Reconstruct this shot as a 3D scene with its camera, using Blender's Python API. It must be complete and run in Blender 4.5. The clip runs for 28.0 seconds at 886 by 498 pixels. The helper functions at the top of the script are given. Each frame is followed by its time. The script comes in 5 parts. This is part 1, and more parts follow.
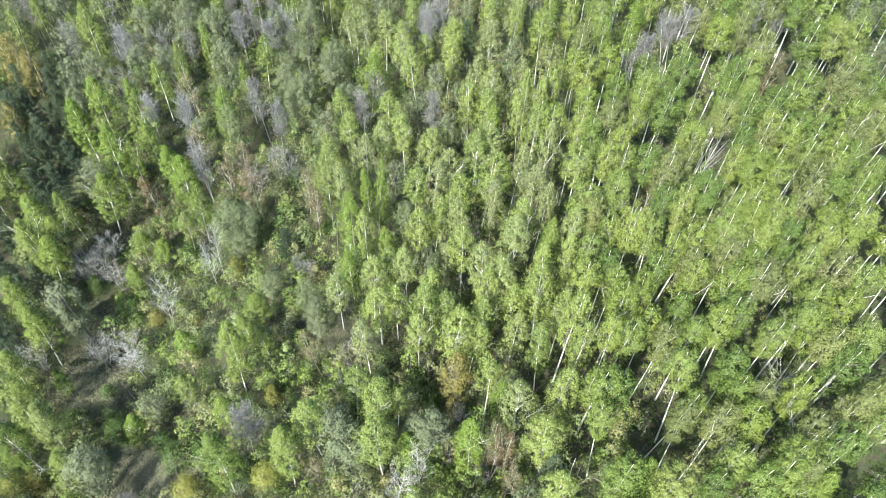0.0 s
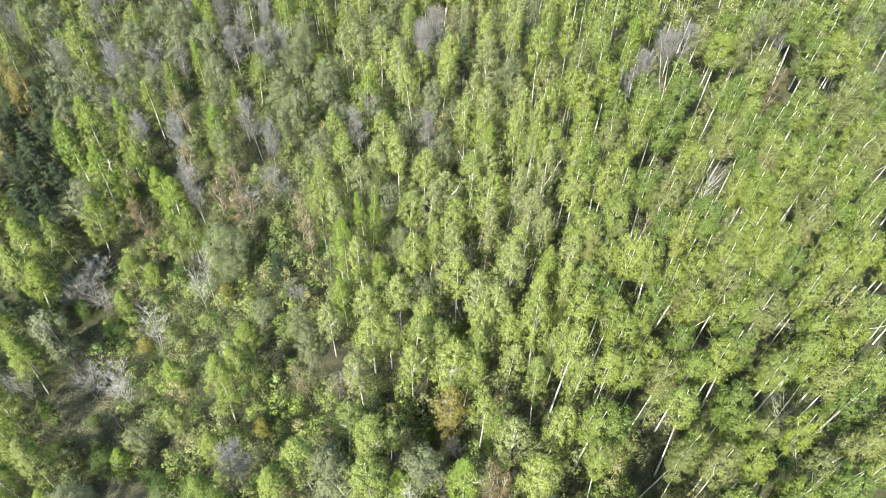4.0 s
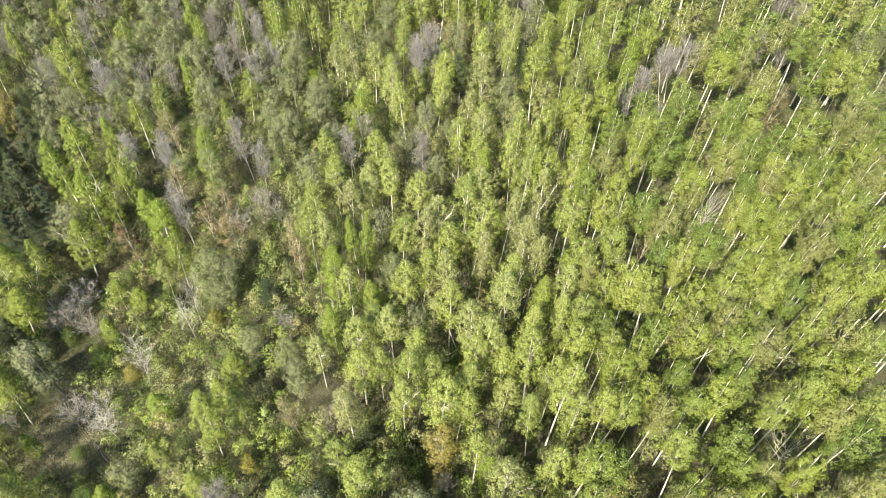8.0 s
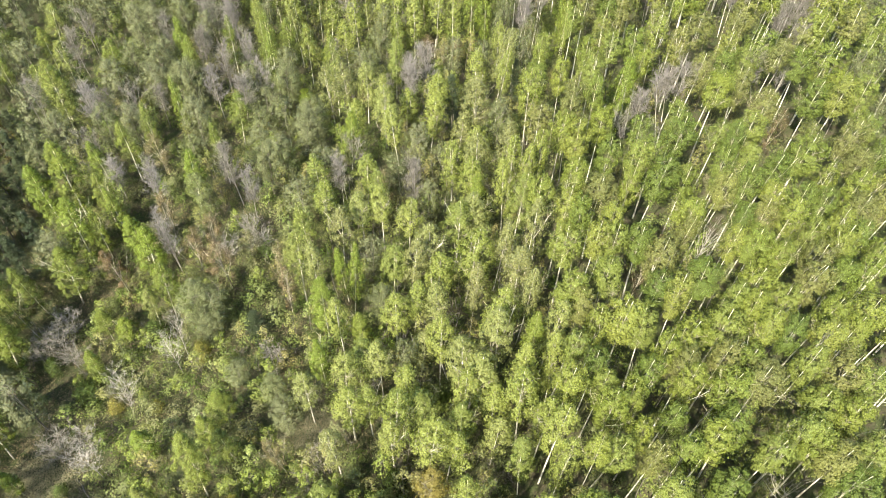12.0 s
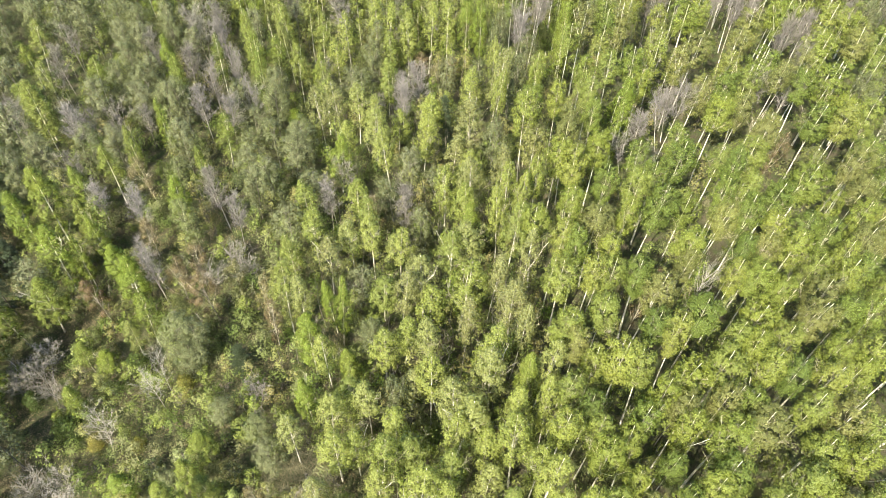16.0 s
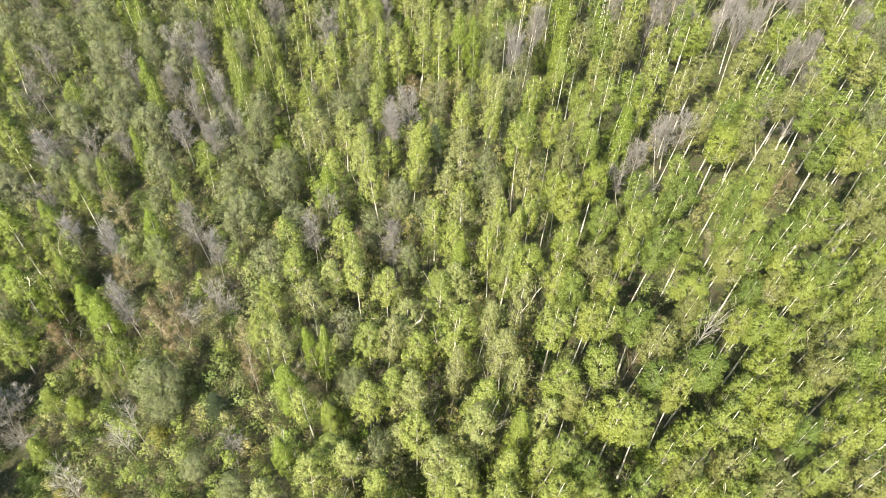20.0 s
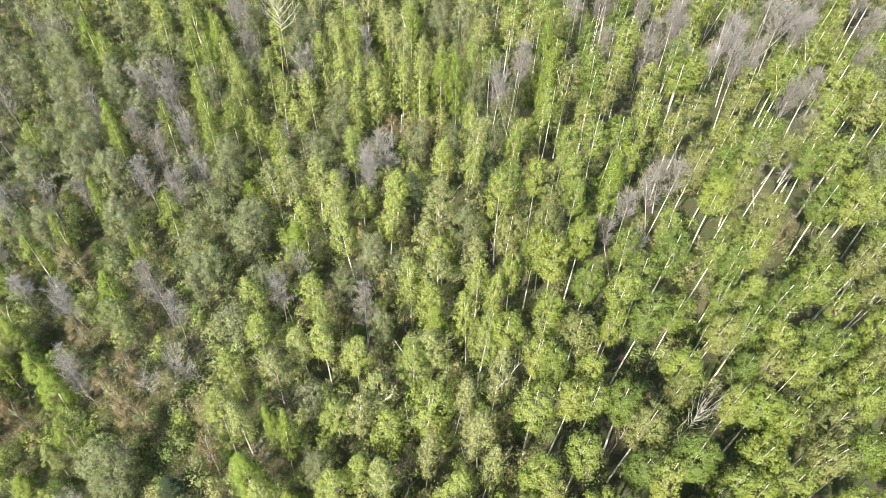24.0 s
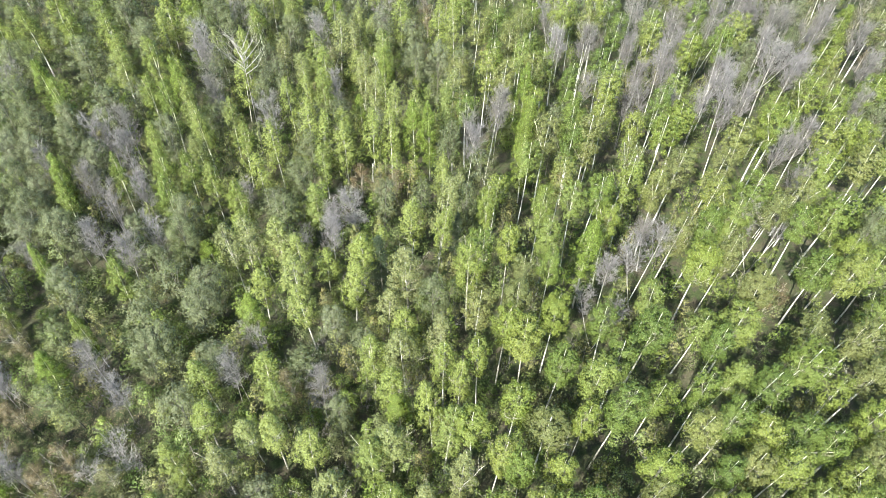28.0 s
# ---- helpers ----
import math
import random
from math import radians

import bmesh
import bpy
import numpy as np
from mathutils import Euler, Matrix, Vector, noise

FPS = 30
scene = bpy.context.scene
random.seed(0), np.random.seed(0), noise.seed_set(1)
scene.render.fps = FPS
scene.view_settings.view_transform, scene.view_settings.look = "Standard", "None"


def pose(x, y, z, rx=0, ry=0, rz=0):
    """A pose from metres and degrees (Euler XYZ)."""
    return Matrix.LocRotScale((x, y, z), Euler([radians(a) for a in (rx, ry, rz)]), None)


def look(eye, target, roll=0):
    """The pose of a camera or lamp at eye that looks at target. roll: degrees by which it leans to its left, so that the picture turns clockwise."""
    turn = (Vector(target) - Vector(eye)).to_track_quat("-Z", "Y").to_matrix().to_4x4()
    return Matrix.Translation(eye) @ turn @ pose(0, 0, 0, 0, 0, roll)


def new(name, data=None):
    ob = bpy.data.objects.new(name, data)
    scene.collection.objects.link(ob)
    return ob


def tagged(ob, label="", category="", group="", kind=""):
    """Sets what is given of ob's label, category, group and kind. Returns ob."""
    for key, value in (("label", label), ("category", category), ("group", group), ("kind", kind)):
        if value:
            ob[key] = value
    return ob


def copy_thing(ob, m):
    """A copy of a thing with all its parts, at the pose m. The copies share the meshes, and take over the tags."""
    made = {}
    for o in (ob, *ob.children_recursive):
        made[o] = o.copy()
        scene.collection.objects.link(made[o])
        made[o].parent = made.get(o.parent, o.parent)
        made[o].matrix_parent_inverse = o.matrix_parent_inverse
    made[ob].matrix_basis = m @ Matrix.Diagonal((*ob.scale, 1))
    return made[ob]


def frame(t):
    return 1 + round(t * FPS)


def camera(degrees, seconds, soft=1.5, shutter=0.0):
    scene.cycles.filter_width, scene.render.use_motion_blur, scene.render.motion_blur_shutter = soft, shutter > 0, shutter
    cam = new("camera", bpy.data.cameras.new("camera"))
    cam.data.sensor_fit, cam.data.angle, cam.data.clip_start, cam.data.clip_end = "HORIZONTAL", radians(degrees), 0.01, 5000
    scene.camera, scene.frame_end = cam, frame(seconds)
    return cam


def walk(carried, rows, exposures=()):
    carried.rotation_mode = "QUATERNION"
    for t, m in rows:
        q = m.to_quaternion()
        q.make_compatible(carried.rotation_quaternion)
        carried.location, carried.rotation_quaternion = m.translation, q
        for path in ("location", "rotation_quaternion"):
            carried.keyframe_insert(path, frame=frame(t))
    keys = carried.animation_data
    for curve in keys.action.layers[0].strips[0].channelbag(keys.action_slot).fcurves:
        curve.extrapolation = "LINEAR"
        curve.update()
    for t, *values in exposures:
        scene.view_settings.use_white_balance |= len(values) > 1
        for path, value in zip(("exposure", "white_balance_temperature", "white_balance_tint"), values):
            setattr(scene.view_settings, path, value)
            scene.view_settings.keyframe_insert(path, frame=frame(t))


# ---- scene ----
cam = camera(65.5, 28.0, soft=0.5)
TILT, LEAN = -50.03, -1.59
# seconds, place, and the small turns of the gimbal (pitch, roll, yaw)
ROWS = [
    (0, 0.00, 0.00, 91.00, 0.00, 0.00, 0.00),
    (1.5, 0.27, 1.52, 91.19, -0.01, 0.02, -0.00),
    (3, 0.56, 3.33, 91.52, -0.00, 0.03, 0.01),
    (5.5, 1.23, 6.43, 91.99, 0.02, 0.02, 0.03),
    (7, 1.65, 8.15, 92.26, 0.03, 0.02, 0.05),
    (9, 2.26, 10.47, 92.72, 0.04, 0.02, 0.10),
    (11, 3.00, 13.00, 93.25, 0.04, 0.02, 0.12),
    (12.5, 3.49, 15.06, 93.79, 0.05, 0.01, 0.11),
    (14.5, 4.03, 17.94, 94.18, 0.04, -0.03, 0.07),
    (16, 4.44, 20.32, 94.10, 0.01, -0.09, 0.03),
    (18, 5.13, 24.11, 93.95, -0.02, -0.17, -0.02),
    (20, 6.03, 28.62, 94.05, -0.04, -0.21, -0.06),
    (21.5, 7.12, 32.65, 94.10, -0.04, -0.19, -0.08),
    (23.5, 9.05, 38.74, 94.41, -0.03, -0.15, -0.09),
    (25, 10.81, 43.54, 94.73, -0.01, -0.12, -0.09),
    (26.5, 12.76, 48.40, 95.28, 0.00, -0.10, -0.08),
    (28, 14.72, 53.31, 95.88, 0.02, -0.08, -0.06),
]
EXPOSURES = [(0.0, 1.76, 6050, 2), (3.0, 1.76, 6300, 3), (7.0, 1.76, 7600, 5), (22.0, 1.76, 7700, 6), (25.5, 1.76, 6700, 6), (28.0, 1.76, 6400, 5)]
walk(cam, [(t, pose(x, y, z, TILT, LEAN) @ pose(0, 0, 0, 90 + pitch, roll, yaw)) for t, x, y, z, pitch, roll, yaw in ROWS], EXPOSURES)

# ---- daylight ----
SUN_TO = Vector((-0.545 * 0.731, -0.839 * 0.731, 0.682))     # towards the sun: behind the camera's left shoulder
world = bpy.data.worlds.new("sky")
scene.world = world
world.use_nodes = True
wn = world.node_tree.nodes
sky = wn.new("ShaderNodeTexSky")
sky.sky_type = "NISHITA"
sky.sun_disc = False
sky.sun_elevation, sky.sun_rotation = radians(43), radians(213)
wn["Background"].inputs["Strength"].default_value = 0.122
world.node_tree.links.new(sky.outputs[0], wn["Background"].inputs["Color"])
sun_data = bpy.data.lights.new("sun", "SUN")
sun_data.energy, sun_data.angle, sun_data.color = 4.6, radians(0.6), (1.0, 0.95, 0.86)
sun = new("sun", sun_data)
sun.matrix_world = look(SUN_TO * 200, (0, 0, 0))


# ---- materials ----
def material(name, rough=0.8):
    m = bpy.data.materials.new(name)
    m.use_nodes = True
    b = m.node_tree.nodes["Principled BSDF"]
    b.inputs["Roughness"].default_value = rough
    b.inputs["Specular IOR Level"].default_value = 0.25
    return m, m.node_tree.nodes, m.node_tree.links, b


def ramp(nodes, links, source, stops, socket=None):
    r = nodes.new("ShaderNodeValToRGB")
    while len(r.color_ramp.elements) < len(stops):
        r.color_ramp.elements.new(0.5)
    for e, (p, c) in zip(r.color_ramp.elements, stops):
        e.position, e.color = p, (*c, 1)
    links.new(source, r.inputs[0])
    if socket:
        links.new(r.outputs[0], socket)
    return r.outputs[0]


def mixed(nodes, links, fac, a, b, blend="MIX"):
    m = nodes.new("ShaderNodeMix")
    m.data_type, m.blend_type = "RGBA", blend
    for value, socket in ((fac, m.inputs[0]), (a, m.inputs[6]), (b, m.inputs[7])):
        if isinstance(value, (int, float)):
            socket.default_value = value
        elif isinstance(value, tuple):
            socket.default_value = (*value, 1)
        else:
            links.new(value, socket)
    return m.outputs[2]


def noise_at(nodes, links, scale, detail=4.0, stretch=None, rough=0.55):
    n = nodes.new("ShaderNodeTexNoise")
    n.inputs["Scale"].default_value, n.inputs["Detail"].default_value, n.inputs["Roughness"].default_value = scale, detail, rough
    c = nodes.new("ShaderNodeTexCoord")
    src = c.outputs["Object"]
    if stretch:
        mp = nodes.new("ShaderNodeMapping")
        mp.inputs["Scale"].default_value = stretch
        links.new(src, mp.inputs[0])
        src = mp.outputs[0]
    links.new(src, n.inputs["Vector"])
    return n.outputs["Fac"]


def tree_tone(n, joined):
    """One number for each tree: its own random one, or the one stored on a joined stand."""
    if joined:
        a = n.new("ShaderNodeAttribute")
        a.attribute_name = "tone"
        return a.outputs["Fac"]
    return n.new("ShaderNodeObjectInfo").outputs["Random"]


def leaf_material(name, tree_tones, leaf_dark, leaf_light, translucent=0.4, joined=False, porous=0.38):
    """Leaves: a tone for each tree, and each leaf cluster a little lighter or darker; light passes through."""
    m, n, l, b = material(name, 0.55)
    geo = n.new("ShaderNodeNewGeometry")
    tone = ramp(n, l, tree_tone(n, joined), tree_tones)
    vary = ramp(n, l, geo.outputs["Random Per Island"], [(0.0, leaf_dark), (1.0, leaf_light)])
    col = mixed(n, l, 1.0, tone, vary, "MULTIPLY")
    l.new(col, b.inputs["Base Color"])
    tr = n.new("ShaderNodeBsdfTranslucent")
    l.new(mixed(n, l, 1.0, col, (1.0, 1.0, 0.62), "MULTIPLY"), tr.inputs["Color"])
    mx = n.new("ShaderNodeMixShader")
    mx.inputs[0].default_value = translucent
    l.new(b.outputs[0], mx.inputs[1])
    l.new(tr.outputs[0], mx.inputs[2])
    # a tuft is many small leaves with gaps between them
    gaps = n.new("ShaderNodeBsdfTransparent")
    airy = n.new("ShaderNodeMixShader")
    airy.inputs[0].default_value = porous
    l.new(mx.outputs[0], airy.inputs[1])
    l.new(gaps.outputs[0], airy.inputs[2])
    l.new(airy.outputs[0], n["Material Output"].inputs["Surface"])
    return m


def bark_material(name, light, mid, dark, low, high, rings):
    m, n, l, b = material(name, 0.75)
    marks = noise_at(n, l, 1.6, 5, (1.0, 1.0, rings))
    col = ramp(n, l, marks, [(low, dark), (high, mid), (min(high + 0.12, 1), light)])
    info = n.new("ShaderNodeObjectInfo")
    col = mixed(n, l, 1.0, col, ramp(n, l, info.outputs["Random"], [(0, (0.72, 0.70, 0.66)), (1, (1, 1, 1))]), "MULTIPLY")
    l.new(col, b.inputs["Base Color"])
    bump = n.new("ShaderNodeBump")
    bump.inputs["Strength"].default_value, bump.inputs["Distance"].default_value = 0.4, 0.02
    l.new(marks, bump.inputs["Height"])
    l.new(bump.outputs[0], b.inputs["Normal"])
    return m


BIRCH_TONES = [(0, (0.1186, 0.1702, 0.0434)), (0.2, (0.1561, 0.209, 0.0506)), (0.4, (0.2088, 0.2542, 0.0554)), (0.55, (0.1891, 0.239, 0.0675)), (0.7, (0.233, 0.2757, 0.0698)), (0.85, (0.2022, 0.2175, 0.0795)), (1, (0.1626, 0.1852, 0.0698))]
OLIVE_TONES = [(0, (0.1378, 0.1852, 0.0417)), (0.4, (0.1748, 0.2171, 0.0498)), (0.75, (0.1986, 0.2399, 0.0642)), (1, (0.1669, 0.1933, 0.0681))]
EDGE_TONES = [(0, (0.1912, 0.239, 0.0722)), (0.35, (0.2348, 0.2823, 0.0811)), (0.6, (0.2632, 0.3084, 0.0929)), (0.8, (0.2491, 0.2835, 0.1151)), (1, (0.2262, 0.2425, 0.1108))]
BRIGHT_TONES = [(0, (0.153, 0.2136, 0.0388)), (1, (0.1824, 0.2313, 0.0506))]
WILLOW_TONES = [(0.0, (0.1149, 0.1361, 0.0642)), (0.4, (0.1418, 0.1623, 0.0826)), (0.75, (0.1597, 0.1783, 0.101)), (1.0, (0.1346, 0.1623, 0.066))]
SHRUB_TONES = [(0, (0.062, 0.102, 0.0248)), (1, (0.0899, 0.133, 0.031))]
THICKET_TONES = [(0, (0.0934, 0.1502, 0.0306)), (0.3, (0.1436, 0.184, 0.053)), (0.55, (0.1634, 0.1899, 0.0834)), (0.8, (0.1678, 0.1739, 0.0864)), (1, (0.1678, 0.2209, 0.0473))]
ALDER_TONES = [(0, (0.131, 0.0911, 0.0515)), (0.6, (0.152, 0.131, 0.0713)), (1, (0.139, 0.143, 0.0594))]
DIM, LIT = (0.82, 0.83, 0.82), (1.14, 1.12, 1.12)
BIRCH_LEAF = leaf_material("birch_leaf", BIRCH_TONES, DIM, LIT, 0.42)
OLIVE_LEAF = leaf_material("olive_birch_leaf", OLIVE_TONES, DIM, LIT, 0.42)
EDGE_LEAF = leaf_material("edge_birch_leaf", EDGE_TONES, DIM, LIT, 0.45)
STAND_LEAF = leaf_material("stand_birch_leaf", BIRCH_TONES, DIM, LIT, 0.42, True)
STAND_EDGE_LEAF = leaf_material("stand_edge_leaf", EDGE_TONES, DIM, LIT, 0.45, True)
STAND_OLIVE_LEAF = leaf_material("stand_olive_leaf", OLIVE_TONES, DIM, LIT, 0.42, True)
YOUNG_TONES = [(0, (0.1838, 0.2311, 0.0554)), (0.3, (0.2246, 0.2896, 0.0712)), (0.5, (0.2408, 0.265, 0.0982)), (0.7, (0.2656, 0.247, 0.1045)), (0.85, (0.2322, 0.2794, 0.1229)), (1, (0.2408, 0.3243, 0.0677))]
YOUNG_LEAF = leaf_material("young_tree_leaf", YOUNG_TONES, DIM, LIT, 0.35, True)
BRIGHT_LEAF = leaf_material("bright_birch_leaf", BRIGHT_TONES, DIM, LIT)
WILLOW_LEAF = leaf_material("willow_leaf", WILLOW_TONES, DIM, LIT, 0.3)
STAND_WILLOW_LEAF = leaf_material("stand_willow_leaf", WILLOW_TONES, DIM, LIT, 0.3, True)
BROWN_LEAF = leaf_material("alder_catkin", ALDER_TONES, DIM, LIT, 0.25)
OCHRE_LEAF = leaf_material("ochre_leaf", [(0.0, (0.165, 0.142, 0.042)), (1.0, (0.185, 0.165, 0.046))], DIM, LIT, 0.3)
YELLOW_LEAF = leaf_material("maple_blossom", [(0.0, (0.2, 0.185, 0.043)), (1.0, (0.22, 0.23, 0.05))], DIM, LIT, 0.35)
SHRUB_LEAF = leaf_material("shrub_leaf", SHRUB_TONES, (0.65, 0.7, 0.7), LIT, 0.35)
THICKET_LEAF = leaf_material("thicket_leaf", THICKET_TONES, (0.7, 0.74, 0.74), LIT, 0.3, True, 0.12)
LOW_LEAF = leaf_material("undergrowth_leaf", [(0.0, (0.07, 0.092, 0.036)), (1.0, (0.07, 0.092, 0.036))], (0.65, 0.7, 0.65), (1.25, 1.15, 1.25), 0.3, porous=0.0)
DRY_LEAF = leaf_material("dry_grass_blade", [(0.0, (0.2, 0.168, 0.105)), (1.0, (0.2, 0.168, 0.105))], (0.4, 0.42, 0.42), (1.2, 1.2, 1.2), 0.2, porous=0.0)
NEEDLE = leaf_material("pine_needle", [(0.0, (0.032, 0.048, 0.025)), (1.0, (0.06, 0.078, 0.04))], DIM, LIT, 0.12, porous=0.1)
WHITE_BARK = bark_material("birch_bark", (0.67, 0.65, 0.6), (0.55, 0.535, 0.49), (0.08, 0.075, 0.065), 0.33, 0.45, 2.2)
PALE_BRANCH = bark_material("birch_branch", (0.42, 0.4, 0.335), (0.33, 0.31, 0.255), (0.14, 0.12, 0.1), 0.3, 0.5, 1.0)
GREY_BARK = bark_material("grey_bark", (0.23, 0.215, 0.195), (0.17, 0.16, 0.145), (0.1, 0.09, 0.08), 0.3, 0.5, 0.5)
TWIG = bark_material("grey_twig", (0.25, 0.238, 0.236), (0.205, 0.196, 0.194), (0.135, 0.128, 0.126), 0.3, 0.5, 1.0)
PALE_TWIG = bark_material("pale_twig", (0.33, 0.32, 0.3), (0.28, 0.27, 0.25), (0.17, 0.16, 0.15), 0.3, 0.5, 1.0)
DEAD_WOOD = bark_material("bleached_wood", (0.37, 0.355, 0.33), (0.29, 0.28, 0.26), (0.17, 0.16, 0.15), 0.25, 0.42, 0.4)


def ground_material():
    m, n, l, b = material("forest_floor", 0.95)
    broad = noise_at(n, l, 0.09, 5, rough=0.6)
    middle = noise_at(n, l, 0.55, 6, rough=0.65)
    fine = noise_at(n, l, 5.0, 6, rough=0.7)
    litter = ramp(n, l, fine, [(0.3, (0.022, 0.02, 0.014)), (0.5, (0.052, 0.046, 0.03)), (0.72, (0.115, 0.1, 0.068))])
    moss = ramp(n, l, fine, [(0.3, (0.02, 0.03, 0.011)), (0.55, (0.045, 0.062, 0.022)), (0.75, (0.085, 0.1, 0.042))])
    straw = ramp(n, l, fine, [(0.3, (0.08, 0.067, 0.042)), (0.6, (0.18, 0.155, 0.105)), (0.75, (0.26, 0.23, 0.165))])
    col = mixed(n, l, ramp(n, l, middle, [(0.4, (0, 0, 0)), (0.6, (1, 1, 1))]), litter, moss)
    col = mixed(n, l, ramp(n, l, broad, [(0.56, (0, 0, 0)), (0.7, (0.6, 0.6, 0.6))]), col, straw)
    l.new(col, b.inputs["Base Color"])
    bump = n.new("ShaderNodeBump")
    bump.inputs["Strength"].default_value, bump.inputs["Distance"].default_value = 0.8, 0.12
    l.new(fine, bump.inputs["Height"])
    l.new(bump.outputs[0], b.inputs["Normal"])
    return m


FLOOR = ground_material()


# ---- the ground ----
def smooth(a, b, v):
    v = min(1.0, max(0.0, (v - a) / (b - a)))
    return v * v * (3 - 2 * v)


def lie(x, y):
    """The height of the ground: nearly level, lower in the open swale on one side."""
    return -6.5 * smooth(18, 50, -x) * smooth(112, 82, y) + 0.4 * math.sin(x * 0.07 + 1) * math.sin(y * 0.06)


def ground_sheet():
    def steps(lo, hi, step, far):
        mid = list(np.arange(lo, hi + 0.1, step))
        return [lo - far, lo - far * 0.35, lo - far * 0.1, lo - far * 0.03] + mid + [hi + far * 0.03, hi + far * 0.1, hi + far * 0.35, hi + far]
    xs, ys = steps(-130, 160, 1.6, 2600), steps(10, 240, 1.6, 2600)
    verts = [(x, y, lie(x, y) + 0.22 * noise.noise((x * 0.35, y * 0.35, 0)) + 0.5 * noise.noise((x * 0.06, y * 0.06, 3))) for y in ys for x in xs]
    w = len(xs)
    faces = [(j * w + i, j * w + i + 1, (j + 1) * w + i + 1, (j + 1) * w + i) for j in range(len(ys) - 1) for i in range(w - 1)]
    me = bpy.data.meshes.new("ground")
    me.from_pydata(verts, [], faces)
    me.polygons.foreach_set("use_smooth", [True] * len(faces))
    me.materials.append(FLOOR)
    return tagged(new("ground", me), "brown and mossy forest floor with dry grass", "ground", kind="structure")


ground_sheet()


# ---- mesh makers ----
class Soup:
    """Vertices and faces gathered for one mesh."""

    def __init__(self):
        self.v, self.f, self.tufts = [], [], []

    def tube(self, pts, radii, sides=5):
        base = len(self.v)
        for i, p in enumerate(pts):
            a, b = pts[max(i - 1, 0)], pts[min(i + 1, len(pts) - 1)]
            d = (b - a).normalized()
            u = d.cross(Vector((0.31, 0.95, 0.05))).normalized()
            w = d.cross(u)
            for k in range(sides):
                an = 2 * math.pi * k / sides
                self.v.append(p + (u * math.cos(an) + w * math.sin(an)) * radii[i])
        for i in range(len(pts) - 1):
            for k in range(sides):
                k2 = (k + 1) % sides
                self.f.append((base + i * sides + k, base + i * sides + k2, base + (i + 1) * sides + k2, base + (i + 1) * sides + k))
        self.f.append(tuple(base + (len(pts) - 1) * sides + k for k in range(sides)))

    def leaf(self, p, size, rng, out=None, slim=0.62, loose=0.5):
        """A small three-cornered tuft of leaves at p that faces outwards, more or less."""
        self.tufts.append((*p, *(out or (0, 0, 0.4)), size, slim, loose))

    def tuft_faces(self):
        """The corners of all tufts, and their soft normals: those of the clump more than those of the single leaf."""
        t = np.array(self.tufts, np.float64)
        rs = np.random.RandomState(len(t))
        n = len(t)
        out = t[:, 3:6] / (np.linalg.norm(t[:, 3:6], axis=1, keepdims=True) + 1e-6)
        nrm = t[:, 3:6] + rs.normal(0, 1, (n, 3)) * t[:, 8:9]
        nrm *= np.where((nrm * out).sum(1, keepdims=True) < 0, -1, 1)
        nrm /= np.linalg.norm(nrm, axis=1, keepdims=True) + 1e-6
        u = np.cross(nrm, rs.normal(0, 1, (n, 3)))
        u *= 0.6 * t[:, 6:7] / (np.linalg.norm(u, axis=1, keepdims=True) + 1e-6)
        w = np.cross(nrm, u) * t[:, 7:8]
        p = t[:, :3]
        corners = np.stack([p + u, p - u * 0.55 + w, p - u * rs.uniform(0.3, 0.8, (n, 1)) - w], 1).reshape(-1, 3)
        soft = nrm * 0.4 + out * 0.6
        soft /= np.linalg.norm(soft, axis=1, keepdims=True) + 1e-6
        return corners, np.repeat(soft, 3, 0)

    def twig(self, a, b, width, rng):
        """A thin three-cornered twig from a to b."""
        d = b - a
        side = d.cross(Vector((rng.gauss(0, 1), rng.gauss(0, 1), rng.gauss(0, 1)))).normalized() * width * 0.5
        base = len(self.v)
        self.v += [a + side, a - side, b]
        self.f.append((base, base + 1, base + 2))

    def mesh(self, name, mat, soft=False):
        me = bpy.data.meshes.new(name)
        if self.tufts:
            corners, normals = self.tuft_faces()
            fill_mesh(me, corners, np.full(len(corners) // 3, 3, np.int32), np.arange(len(corners), dtype=np.int32), normals)
        else:
            me.from_pydata([tuple(p) for p in self.v], [], self.f)
            if soft:
                me.polygons.foreach_set("use_smooth", [True] * len(self.f))
        me.materials.append(mat)
        return me


def fill_mesh(me, verts, counts, loops, normals):
    me.vertices.add(len(verts))
    me.vertices.foreach_set("co", verts.astype(np.float32).ravel())
    me.loops.add(len(loops))
    me.loops.foreach_set("vertex_index", loops)
    me.polygons.add(len(counts))
    me.polygons.foreach_set("loop_start", np.concatenate([[0], np.cumsum(counts)[:-1]]).astype(np.int32))
    me.attributes.new("custom_normal", "FLOAT_VECTOR", "POINT").data.foreach_set("vector", normals.astype(np.float32).ravel())
    me.update()


def bent(rng, h, sway, n=8):
    """The line of a trunk h high that sways a little."""
    a, b = rng.uniform(0, 6.28), rng.uniform(0, 6.28)
    return [Vector((sway * (math.sin(a + 2.2 * i / n) - math.sin(a)), sway * (math.cos(b + 1.9 * i / n) - math.cos(b)), h * i / n)) for i in range(n + 1)]


def along(line, t):
    s = min(max(t, 0), 0.9999) * (len(line) - 1)
    i = int(s)
    return line[i].lerp(line[i + 1], s - i)


